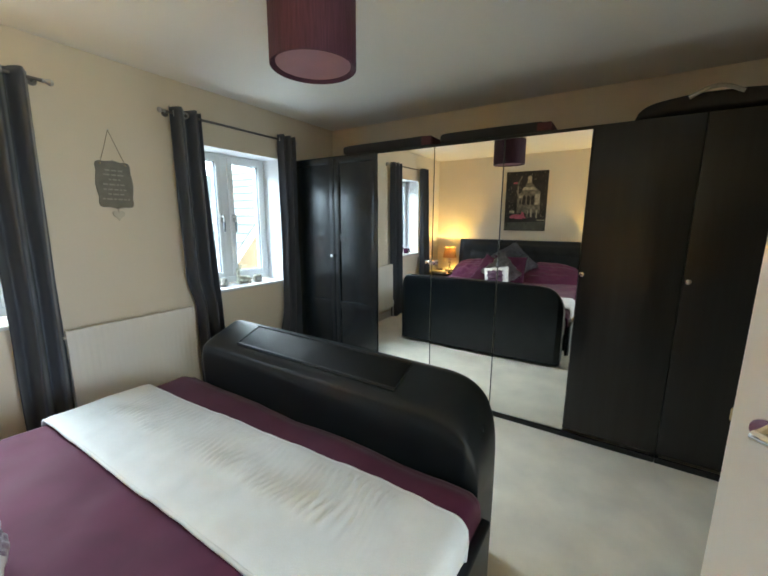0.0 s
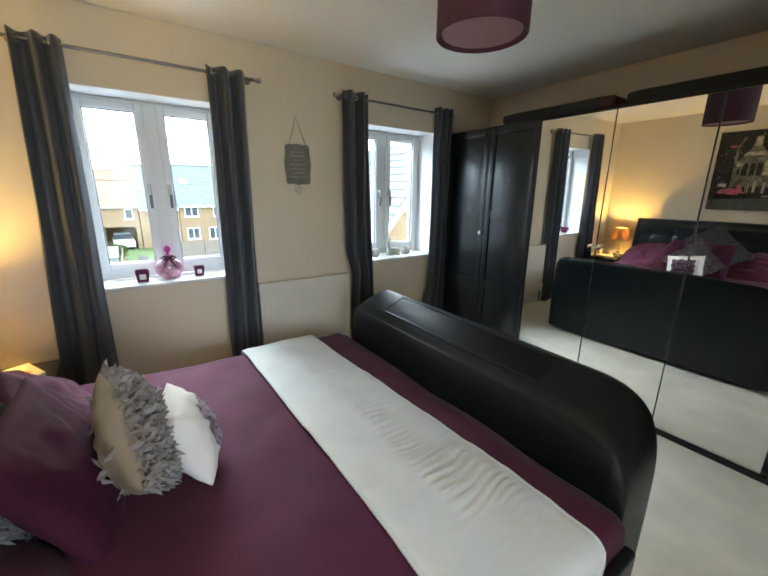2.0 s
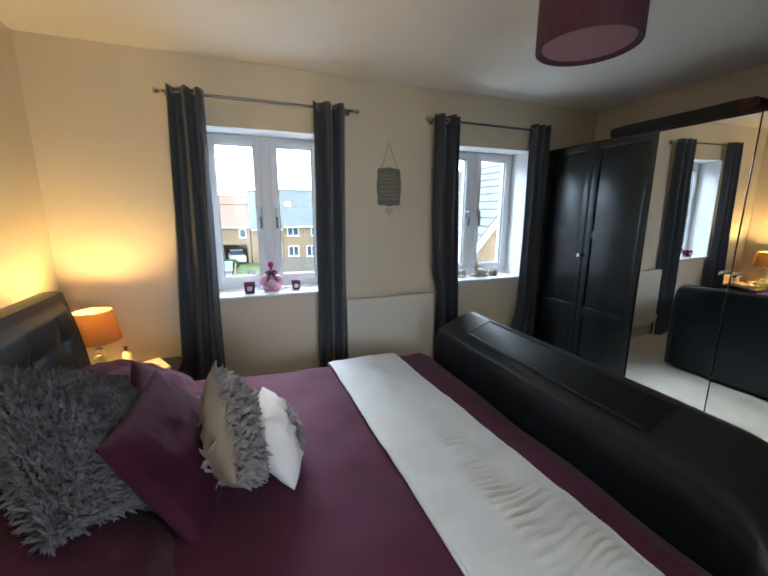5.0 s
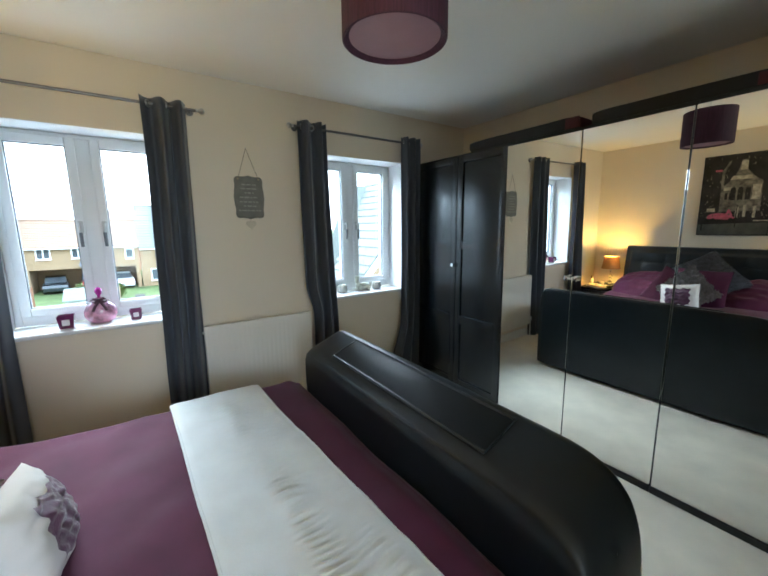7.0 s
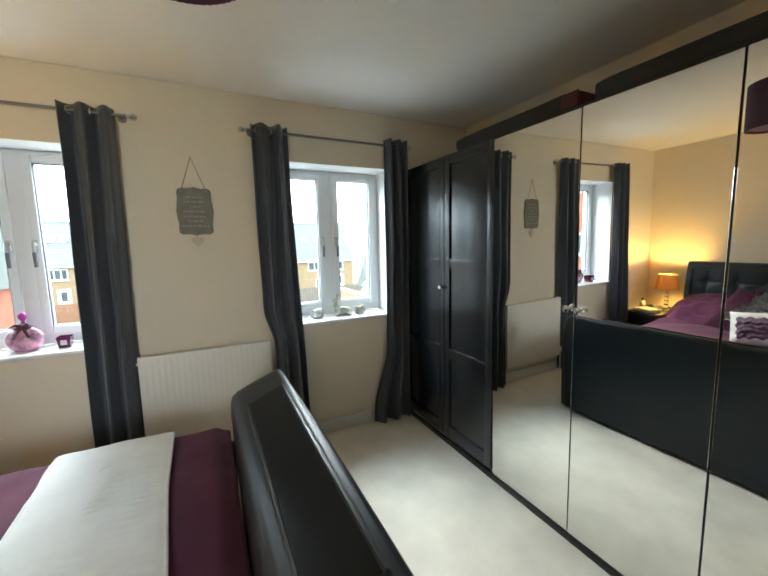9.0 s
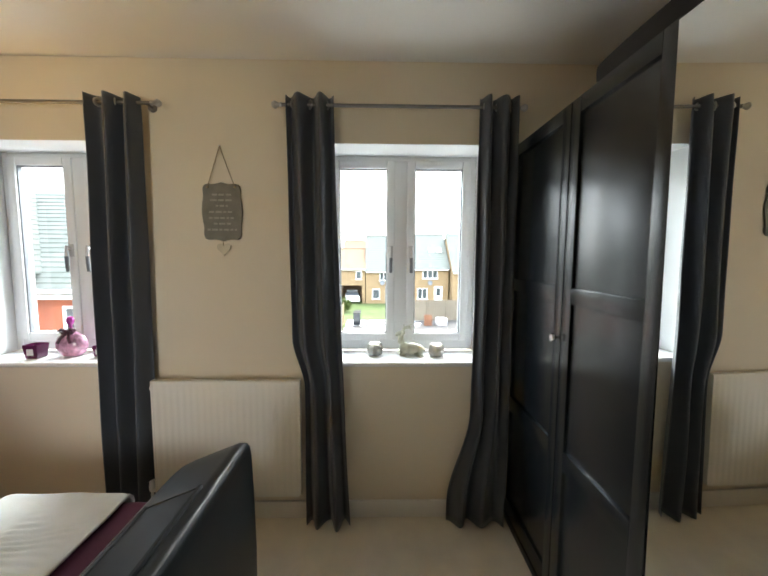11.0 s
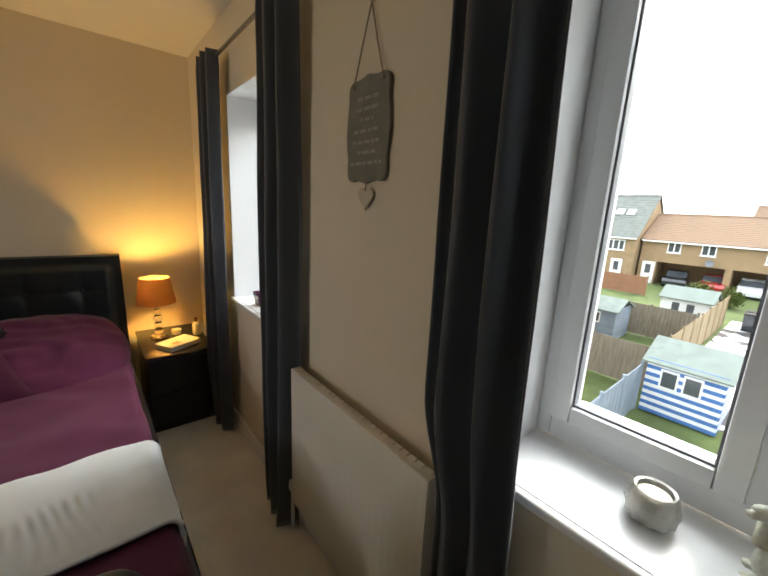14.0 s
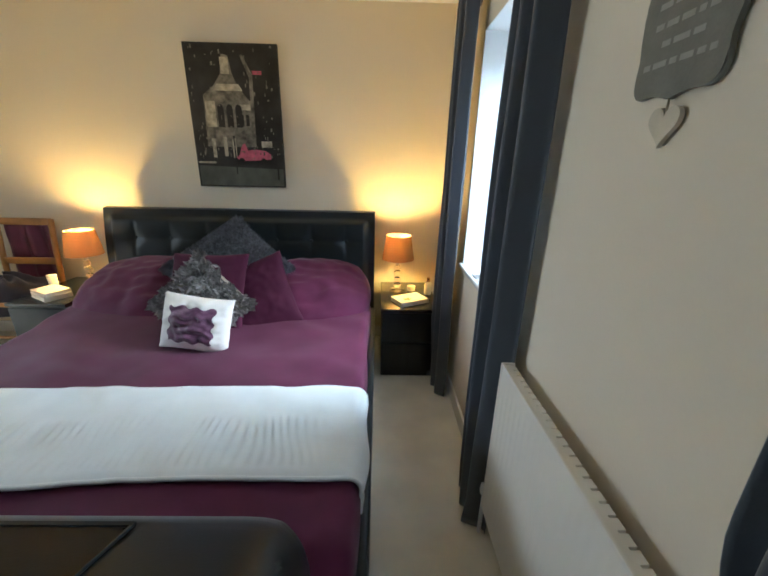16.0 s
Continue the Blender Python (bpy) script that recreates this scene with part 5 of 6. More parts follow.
def deer(x, y):
    bm = bmesh.new()

    def P(a, b, c):
        # a along the body (towards +y), b across (towards the room), c up
        return Vector((x + b * 1.12, y + a * 0.98, SZ + c * 1.08))

    def blob(c, r, bmx):
        t = bmesh.new()
        bmesh.ops.create_uvsphere(t, u_segments=20, v_segments=12, radius=1)
        merge(bmx, t, Matrix.Translation(P(*c)) @ Matrix.Diagonal((r[1] * 1.12, r[0] * 0.98, r[2] * 1.08, 1)))
    blob((0.018, 0.0, 0.034), (0.058, 0.028, 0.032), bm)
    blob((0.055, 0.002, 0.030), (0.030, 0.026, 0.029), bm)
    blob((-0.030, 0.0, 0.038), (0.028, 0.022, 0.034), bm)
    tube([P(-0.034, 0, 0.045), P(-0.046, 0.002, 0.07), P(-0.048, 0.004, 0.095), P(-0.044, 0.006, 0.115)], 0.021, 12, bm, 0.012)
    blob((-0.050, 0.010, 0.118), (0.024, 0.012, 0.013), bm)
    tube([P(-0.060, 0.012, 0.116), P(-0.076, 0.016, 0.109)], 0.010, 10, bm, 0.006)
    for s in (-1, 1):
        tube([P(-0.040, 0.006 + s * 0.008, 0.124), P(-0.034, 0.006 + s * 0.018, 0.128), P(-0.028, 0.006 + s * 0.026, 0.127)], 0.006, 6, bm, 0.002)
        tube([P(-0.042, 0.006 + s * 0.005, 0.127), P(-0.030, 0.006 + s * 0.014, 0.142), P(-0.008, 0.006 + s * 0.022, 0.150), P(0.020, 0.006 + s * 0.026, 0.158)], 0.0038, 6, bm, 0.0018)
        tube([P(-0.026, 0.006 + s * 0.016, 0.144), P(-0.030, 0.006 + s * 0.020, 0.160)], 0.003, 6, bm, 0.0015)
        tube([P(-0.004, 0.006 + s * 0.022, 0.151), P(0.014, 0.006 + s * 0.030, 0.141)], 0.003, 6, bm, 0.0015)
        tube([P(-0.036, s * 0.014, 0.022), P(-0.060, s * 0.016, 0.012), P(-0.046, s * 0.020, 0.006), P(-0.020, s * 0.022, 0.005)], 0.009, 8, bm, 0.0055)
        tube([P(0.060, s * 0.020, 0.020), P(0.030, s * 0.028, 0.012), P(0.055, s * 0.030, 0.006), P(0.078, s * 0.026, 0.006)], 0.010, 8, bm, 0.0055)
    blob((0.086, 0.0, 0.028), (0.008, 0.006, 0.010), bm)
    solo("deer_figurine", bm, M_RESIN, "champagne silver resin stag figurine lying on the sill", "figurine", smooth=180)


deer(-3.505, 3.69)


# ---- pendant light ----
def pendant(x, y):
    zb, zt, r = 1.965, 2.205, 0.152
    ob = thing("pendant_light", (x, y, ZC), "plum pleated drum pendant light below the ceiling", "pendant light")
    bm = bmesh.new()
    n = 120
    rings = []
    for rr, z in ((r, zb), (r, zt), (r - 0.004, zt), (r - 0.004, zb)):
        rings.append([bm.verts.new((x + (rr + 0.0022 * (i % 2)) * math.cos(2 * math.pi * i / n), y + (rr + 0.0022 * (i % 2)) * math.sin(2 * math.pi * i / n), z)) for i in range(n)])
    for A, B in zip(rings, rings[1:] + rings[:1]):
        for i in range(n):
            bm.faces.new((A[i], A[(i + 1) % n], B[(i + 1) % n], B[i]))
    part("shade", bm, M_PSHADE, ob, "dark plum pleated fabric drum")
    bm = bmesh.new()
    lathe([(0.0, zb + 0.010), (r - 0.018, zb + 0.010), (r - 0.018, zb + 0.013), (0.0, zb + 0.013)], (x, y, 0), 48, bm)
    part("diffuser", bm, M_PIN, ob, "mauve bottom diffuser disc")
    bm = bmesh.new()
    lathe([(r - 0.018, zb + 0.012), (r - 0.005, zb), (r - 0.005, zb + 0.012), (r - 0.018, zb + 0.014)], (x, y, 0), 48, bm)
    part("rim", bm, M_PSHADE, ob)
    part("cord", cyl((x, y, zb + 0.1), (x, y, ZC - 0.02), 0.003), M_UPVC, ob, "white flex")
    bm = bmesh.new()
    lathe([(0.0, -0.03), (0.012, -0.03), (0.04, -0.012), (0.045, 0.0)], (x, y, ZC), 24, bm)
    part("ceiling_rose", bm, M_UPVC, ob, "white ceiling rose")


pendant(-1.70, 2.75)


# ---- chair with clothes ----
def chair():
    x0, x1, y0, y1 = -0.50, -0.10, 0.70, 1.12
    ob = thing("dining_chair", ((x0 + x1) / 2, 0.92, 0), "orange pine ladder back chair with clothes over it", "chair")
    for x in (x0, x1):
        part("leg", tube([(x, y0 + 0.03, 0), (x, y0 + 0.03, 0.45), (x, y0 + 0.015, 0.7), (x, y0 - 0.01, 0.95)], 0.019, 10), M_PINE, ob)
        part("leg", tube([(x, y1, 0), (x, y1, 0.44)], 0.019, 10), M_PINE, ob)
    for z, yy in ((0.93, y0 - 0.008), (0.64, y0 + 0.018)):
        part("back_rail", box((x0, yy - 0.011, z - 0.025), (x1, yy + 0.011, z + 0.025), 0.006), M_PINE, ob)
    part("seat", box((x0 - 0.02, y0, 0.43), (x1 + 0.02, y1 + 0.02, 0.455), 0.008), M_PINE, ob)
    for y in (y0 + 0.03, y1):
        part("stretcher", cyl((x0, y, 0.2), (x1, y, 0.2), 0.011), M_PINE, ob)

    def hang(u, v):
        x = lerp(x0 + 0.04, x1 - 0.02, u)
        z = lerp(0.90, 0.47, v)
        return Vector((x, y0 - 0.045 + 0.03 * v + 0.014 * math.sin(u * 15 + v * 2) + 0.01 * nz(u * 4, v * 4, 2), z))
    g = solo("satin_blouse", grid(hang, 40, 30), M_BURG, "burgundy satin blouse hanging on the chair back", "clothes", smooth=180)
    md = g.modifiers.new("thick", "SOLIDIFY")
    md.thickness = 0.012

    def heap(u, v):
        q = 2 * math.pi * u
        r = math.sin(math.pi * v / 2)
        k = 1 + 0.22 * nz(math.cos(q) * 1.5, math.sin(q) * 1.5, 3 + v)
        zz = 0.456 + 0.13 * math.cos(math.pi * v / 2) * (1 + 0.4 * nz(math.cos(q) * 2, math.sin(q) * 2, v * 3))
        over = max(0.0, v - 0.8) / 0.2
        return Vector(((x0 + x1) / 2 + 0.25 * r * k * math.cos(q), 0.95 + 0.22 * r * k * math.sin(q), zz - 0.10 * over * (math.sin(q) > 0.3)))
    g = solo("folded_garment", grid(heap, 48, 24, None, True), M_CLOTHES, "dark navy garment heaped on the chair seat", "clothes", smooth=180)


chair()


# ---- outside: ground ----
G = -4.25
bm = bmesh.new()
v = [bm.verts.new(p) for p in ((-900, -900, G), (900, -900, G), (900, 900, G), (-900, 900, G))]
bm.faces.new(v)
solo("ground", bm, M_GRASS, "grass ground reaching the horizon", "ground", kind="structure", smooth=0)
solo("road", box((-33, 0.95, G - 0.05), (-16.1, 22, G + 0.02)), M_ASPH, "damp dark asphalt car park with patches of melting snow", "car park", kind="structure", smooth=0)


# Pale reflector slab added under the windows, mostly unseen, to light the ceiling.
solo("bounce_slab", box((-11.6, -9.0, G - 0.04), (-3.76, 11.0, G + 0.03)), M_BOUNCE, "added pale slab below the windows, mostly hidden, bouncing light up indoors", "paving", kind="structure", smooth=0)


# ---- outside: houses ----
def facade_window(parent, x, y, z, w, h, lights=2):
    bm = bmesh.new()
    f = 0.09
    box((x, y - w / 2, z), (x + 0.07, y - w / 2 + f, z + h), 0, bm)
    box((x, y + w / 2 - f, z), (x + 0.07, y + w / 2, z + h), 0, bm)
    box((x, y - w / 2 + f, z), (x + 0.07, y + w / 2 - f, z + f), 0, bm)
    box((x, y - w / 2 + f, z + h - f), (x + 0.07, y + w / 2 - f, z + h), 0, bm)
    for i in range(1, lights):
        c = y - w / 2 + w * i / lights
        box((x, c - 0.05, z + f), (x + 0.07, c + 0.05, z + h - f), 0, bm)
    win = part("window", bm, M_FASCIA, parent, "white framed window", 0)
    part("pane", box((x + 0.01, y - w / 2 + f, z + f), (x + 0.025, y + w / 2 - f, z + h - f)), M_DARKG, win, "", 0)
    part("sill", box((x, y - w / 2 - 0.06, z - 0.07), (x + 0.12, y + w / 2 + 0.06, z), 0), M_FASCIA, win, "", 0)


def house(label, x, depth, y0, y1, ze, zr, wall, tile, windows=(), doors=(), garages=(), rooflights=()):
    """A terraced house whose front, at x, looks along +x; the ridge runs along y."""
    ob = thing("house", (x - depth / 2, (y0 + y1) / 2, G), label, "house")
    xr = x - depth / 2
    zc = ze - 0.05
    bm = bmesh.new()
    cuts = sorted(garages)
    ys = [y0] + [q for c in cuts for q in c[:2]] + [y1]
    for a, b in zip(ys[0::2], ys[1::2]):
        box((x - 0.3, a, G), (x, b, ze), 0, bm)
    for a, b, top in cuts:
        box((x - 0.3, a, top), (x, b, ze), 0, bm)
        box((x - 3.2, a, G), (x - 3.0, b, top), 0, bm)
        box((x - 3.0, a - 0.1, G), (x - 0.3, a, top), 0, bm)
        box((x - 3.0, b, G), (x - 0.3, b + 0.1, top), 0, bm)
    box((x - depth, y0, G), (x - depth + 0.3, y1, ze), 0, bm)
    for y in (y0, y1 - 0.3):
        slab([(x - depth + 0.3, G), (x - 0.3, G), (x - 0.3, ze), (xr, zr - 0.35), (x - depth + 0.3, ze)], 0.3, lambda a, b, d: Vector((a, y + d, b)), bm)
    part("wall", bm, wall, ob, "", 0)
    n = 16
    bm = bmesh.new()
    for sx, xe in ((1, x + 0.3), (-1, x - depth - 0.3)):
        for i in range(n):
            a, b = i / n, (i + 1.25) / n
            b = min(b, 1.0)
            xa, xb = lerp(xe, xr, a), lerp(xe, xr, b)
            za, zb = lerp(ze - 0.1, zr, a), lerp(ze - 0.1, zr, b)
            p = [(xa, za + 0.05), (xb, zb + 0.02), (xb, zb - 0.06), (xa, za - 0.04)]
            slab(p, (y1 - y0) + 0.2, lambda q, r, d: Vector((q, y0 - 0.1 + d, r)), bm)
    roof = part("roof", bm, tile, ob, "", 0)
    part("ridge", cyl((xr, y0 - 0.1, zr + 0.02), (xr, y1 + 0.1, zr + 0.02), 0.11, None, 10), tile, roof)
    part("gutter", box((x + 0.26, y0, ze - 0.28), (x + 0.36, y1, ze - 0.14), 0.02), M_FASCIA, ob, "white gutter and fascia")
    for y, z, w, h, k in windows:
        facade_window(ob, x, y, z, w, h, k)
    for y in doors:
        d = part("door", box((x, y - 0.5, G + 0.05), (x + 0.05, y + 0.5, G + 2.1), 0.01), M_FASCIA, ob, "white back door")
        part("pane", box((x + 0.05, y - 0.22, G + 1.0), (x + 0.06, y + 0.22, G + 1.85)), M_DARKG, d, "", 0)
    if doors and windows:
        dy = lerp(windows[-1][0], doors[0], 0.45)
        bm = bmesh.new()
        lathe([(0.0, 0.0), (0.16, 0.02), (0.30, 0.08), (0.29, 0.085), (0.15, 0.03), (0.0, 0.012)], (x + 0.35, dy, -1.75), 20, bm, Matrix.Rotation(radians(75), 4, "Y"))
        tube([(x, dy, -1.9), (x + 0.2, dy, -1.9), (x + 0.36, dy, -1.75)], 0.025, 6, bm)
        part("satellite_dish", bm, M_GASKET, ob, "dark grey satellite dish")
    for y, t in rooflights:
        xx, zz = lerp(x + 0.3, xr, t), lerp(ze, zr, t)
        a = math.atan2(zr - ze, depth / 2 + 0.3)
        m = Matrix.Translation((xx, y, zz + 0.08)) @ Matrix.Rotation(a, 4, "Y")
        part("roof_window", box((-0.4, -0.35, -0.02), (0.4, 0.35, 0.07), 0.01, None, 1, m), M_FASCIA, roof, "white roof window")
    return ob


house("buff brick coach house with brown tiles over open garages", -44, 8, -7.4, 2.1, 0.0, 2.3, M_BUFF, M_TILEB,
      ((-4.9, -1.15, 1.0, 0.95, 2), (-2.5, -1.15, 1.0, 0.95, 2), (1.35, -1.35, 0.7, 0.95, 1)), (-6.6,), ((-6.0, -1.2, -2.1), (-0.75, 1.75, -2.1)))
house("buff brick terraced house with grey tiles beside the garages", -44, 9, 2.2, 5.65, -0.3, 3.9, M_BUFF, M_TILEG,
      ((4.3, -1.5, 1.0, 1.0, 2), (3.4, -3.7, 0.9, 1.2, 1)), (5.0,), (), ((4.9, 0.5),))
house("buff brick terraced house with grey tiled roof", -44, 9, 5.7, 12.0, 0.0, 4.1, M_BUFF, M_TILEG,
      ((6.8, -1.25, 1.3, 1.0, 2), (9.8, -1.25, 1.8, 1.0, 3), (6.8, -3.6, 1.2, 1.2, 2), (8.9, -3.7, 1.2, 1.3, 2)), (10.8,), (), ((6.6, 0.55), (10.2, 0.5), (11.1, 0.5)))
house("buff brick terraced house with grey tiles, standing forward", -42.5, 9, 12.2, 19.0, -0.3, 4.1, M_BUFF, M_TILEG,
      ((14.2, -1.6, 1.5, 1.0, 2), (17.0, -1.6, 1.5, 1.0, 2), (15.0, -3.8, 1.4, 1.2, 2)), (17.3,), (), ((13.6, 0.5), (15.2, 0.5)))
house("buff brick terraced house with grey tiles at the row end", -43, 9, -15.5, -7.6, 0.1, 4.1, M_BUFF, M_TILEG,
      ((-9.3, -1.3, 1.5, 1.0, 3), (-12.5, -1.3, 1.4, 1.0, 2), (-12.0, -3.7, 1.3, 1.2, 2)), (-9.0,), (), ((-10.2, 0.55), (-9.2, 0.55)))
house("far red brick house with dark brown roof", -62, 9, -2.2, 6.5, 0.6, 4.0, M_REDB, M_TILEB, ((0, -0.9, 1.2, 1.0, 2),))


def near_house(label, sign, xe, xr, y0, y1, ze, zr, hip, gx, gy0, gy1, gze, gzr, wall):
    """The neighbour: tiled slope facing +x with courses, and a gabled wing with white bargeboards."""
    ob = thing("house", (xe - 2, (y0 + y1) / 2, G), label, "house")
    bm = box((xe - 0.6, y0 + 0.2, G), (xe - 0.3, y1 - 0.2, ze - 0.1))
    box((2 * xr - xe + 0.6, y0 + 0.2, G), (xe - 0.6, y0 + 0.5, ze - 0.1), 0, bm)
    box((2 * xr - xe + 0.6, y1 - 0.5, G), (xe - 0.6, y1 - 0.2, ze - 0.1), 0, bm)
    part("wall", bm, wall, ob, "", 0)
    roof = part("roof", slab([(xe, ze - 0.16), (xr, zr - 0.12), (2 * xr - xe, ze - 0.16)], y1 - y0 - 2 * hip * 0.5, lambda a, b, d: Vector((a, y0 + hip * 0.5 + d, b)), None), M_TILEG, ob, "", 0)
    n = 22
    for i in range(n):
        a, b = i / n, min(1.0, (i + 1.18) / n)
        ya = y0 + hip * a if sign > 0 else y0
        yb = y1 - hip * a if sign < 0 else y1
        p = [(lerp(xe, xr, a), lerp(ze, zr, a) + 0.055), (lerp(xe, xr, b), lerp(ze, zr, b) + 0.01), (lerp(xe, xr, b), lerp(ze, zr, b) - 0.05), (lerp(xe, xr, a), lerp(ze, zr, a) - 0.02)]
        part("tile_course", slab(p, yb - ya, lambda q, r, d: Vector((q, ya + d, r))), M_TILEG, roof, "", 0)
    part("gutter", cyl((xe + 0.05, y0, ze - 0.05), (xe + 0.05, y1, ze - 0.05), 0.07, None, 10), M_FASCIA, ob, "white gutter")
    part("fascia", box((xe - 0.06, y0, ze - 0.32), (xe - 0.02, y1, ze - 0.06)), M_FASCIA, ob, "white fascia board", 0)
    gm = (gy0 + gy1) / 2
    wing = part("gable_wall", slab([(gy0, G), (gy1, G), (gy1, gze), (gm, gzr - 0.12), (gy0, gze)], -0.3, lambda a, b, d: Vector((gx + d, a, b))), wall, ob, "", 0)
    bm = bmesh.new()
    for yy in (gy0, gy1 - 0.3):
        box((xe - 0.45, yy, G), (gx - 0.3, yy + 0.3, gze), 0, bm)
    part("wing_wall", bm, wall, ob, "", 0)
    for ya, s in ((gy0 - 0.25, 1), (gy1 + 0.25, -1)):
        zb = gze - 0.25
        for i in range(16):
            a, b = i / 16, min(1.0, (i + 1.2) / 16)
            p = [(lerp(ya, gm, a), lerp(zb, gzr, a) + 0.05), (lerp(ya, gm, b), lerp(zb, gzr, b) + 0.01), (lerp(ya, gm, b), lerp(zb, gzr, b) - 0.06), (lerp(ya, gm, a), lerp(zb, gzr, a) - 0.03)]
            valley = xe - max(0.0, lerp(zb, gzr, b) - ze) / (zr - ze) * (xe - xr)
            part("tile_course", slab(p, -(gx + 0.25 - valley), lambda q, r, d: Vector((gx + 0.15 + d, q, r))), M_TILEG, roof, "", 0)
        p = [(ya, zb - 0.02), (gm, gzr - 0.02), (gm, gzr - 0.26), (ya, zb - 0.26)]
        part("bargeboard", slab(p, 0.04, lambda q, r, d: Vector((gx + 0.12 + d, q, r))), M_FASCIA, ob, "white bargeboard", 0)
    return ob


A = near_house("red brick neighbouring house with grey tiles and white bargeboards", -1, -13.0, -16.6, -12.5, -3.4, 0.30, 3.9, 0.0, -11.6, -12.6, -7.7, 1.05, 3.75, M_REDB)
facade_window(A, -13.3, -6.0, -1.35, 1.3, 1.1, 3)
facade_window(A, -11.6, -10.15, 0.35, 0.9, 1.0, 2)
facade_window(A, -11.6, -10.15, -1.9, 0.9, 1.0, 2)
B = near_house("buff brick neighbouring house with grey tiles and white bargeboards", 1, -9.2, -11.4, 6.6, 14.0, 0.0, 2.9, 2.6, -8.2, 6.15, 11.45, -0.1, 2.95, M_BUFF)


# ---- outside: fences, sheds, cars ----
def fence(x0, y0, x1, y1, h, material, label):
    a, b = Vector((x0, y0, G)), Vector((x1, y1, G))
    d = (b - a)
    L = d.length
    d.normalize()
    q = Vector((-d.y, d.x, 0))
    ob = thing("fence", (a + b) / 2, label, "fence", "garden fences")
    n = max(1, round(L / 1.83))

    def w(s, t, z):
        return a + d * s + q * t + Vector((0, 0, z))
    shared = None
    for i in range(n):
        s0, s1 = L * i / n, L * (i + 1) / n
        bm = bmesh.new()
        k = 11
        for j in range(k):
            p0, p1 = lerp(s0 + 0.05, s1 - 0.05, j / k), lerp(s0 + 0.05, s1 - 0.05, (j + 0.94) / k)
            vs = [w(p, t, z) for z in (0.05, h) for p, t in ((p0, -0.012), (p1, -0.012), (p1, 0.012 + 0.006 * (j % 2)), (p0, 0.012 + 0.006 * (j % 2)))]
            bv = [bm.verts.new(c) for c in vs]
            for f in ((0, 1, 2, 3), (7, 6, 5, 4), (0, 4, 5, 1), (1, 5, 6, 2), (2, 6, 7, 3), (3, 7, 4, 0)):
                bm.faces.new([bv[c] for c in f])
        part("fence_panel", bm, material, ob, "", 0)
        part("post", cyl(w(s0, 0, 0), w(s0, 0, h + 0.08), 0.05, None, 8), material, ob, "", 0)
    part("post", cyl(w(L, 0, 0), w(L, 0, h + 0.08), 0.05, None, 8), material, ob, "", 0)


fence(-32.5, 4.4, -33.4, 20.0, 1.8, M_FENCE, "weathered grey board fence beyond the car park")
fence(-16.6, 0.85, -31.0, 0.75, 1.75, M_FENCEY, "pale new board fence between garden and car park")
fence(-16.0, 3.3, -16.0, 16.0, 1.65, M_FENCEB, "blue grey painted board fence beside the car park")
fence(-17.4, -9.0, -17.2, 0.7, 1.55, M_FENCE, "weathered board fence across the garden")
fence(-15.4, 0.84, -10.5, 0.9, 1.5, M_FENCEB, "lilac grey board fence beside the striped shed")
fence(-24.2, -12.0, -24.2, 0.6, 1.65, M_FENCE, "weathered board fence across the farther garden")
fence(-36.5, -12.0, -36.5, -4.6, 1.5, M_TERRA, "reddish stained board fence near the garages")


def shed(x0, x1, y0, y1, h, rise, wall_a, wall_b, label):
    ob = thing("garden_shed", ((x0 + x1) / 2, (y0 + y1) / 2, G), label, "shed", "garden sheds")
    n = 15
    for i in range(n):
        za, zb = lerp(G + 0.05, G + h, i / n), lerp(G + 0.05, G + h, (i + 0.97) / n)
        part("board", box((x1 - 0.03, y0, za), (x1, y1, zb), 0.004), (wall_a, wall_b)[i % 2], ob, "", 0)
        part("board", box((x0, y1 - 0.03, za), (x1 - 0.03, y1, zb), 0.004), (wall_a, wall_b)[i % 2], ob, "", 0)
        part("board", box((x0, y0, za), (x1 - 0.03, y0 + 0.03, zb), 0.004), (wall_a, wall_b)[i % 2], ob, "", 0)
    part("back_wall", box((x0, y0 + 0.03, G), (x0 + 0.03, y1 - 0.03, G + h)), wall_b, ob, "", 0)
    ym = (x0 + x1) / 2
    for xa, s in ((x0 - 0.15, 1), (x1 + 0.15, -1)):
        p = [(xa, G + h - 0.08), (ym, G + h + rise), (ym, G + h + rise - 0.05), (xa, G + h - 0.13)]
        part("roof_panel", slab(p, y1 - y0 + 0.24, lambda a, b, d: Vector((a, y0 - 0.12 + d, b))), M_FELT, ob, "felted roof slope", 0)
    for c in (0.32, 0.62):
        yy = lerp(y0, y1, c)
        wv = part("window", box((x1, yy - 0.22, G + h * 0.52), (x1 + 0.02, yy + 0.22, G + h * 0.86), 0.004), M_FASCIA, ob, "small framed shed window", 0)
        part("pane", box((x1 + 0.02, yy - 0.17, G + h * 0.56), (x1 + 0.026, yy + 0.17, G + h * 0.82)), M_DARKG, wv, "", 0)


shed(-17.6, -15.45, 0.95, 2.75, 1.75, 0.45, M_BLUE, M_SHEDW, "garden shed painted in blue and white stripes")
shed(-30.0, -28.0, -1.7, 0.5, 1.7, 0.5, M_SHEDW, M_SHEDW, "white painted garden shed with felt roof")
shed(-23.6, -21.6, -4.2, -1.9, 1.6, 0.4, M_FENCEB, M_FENCEB, "blue grey garden shed with felt roof")


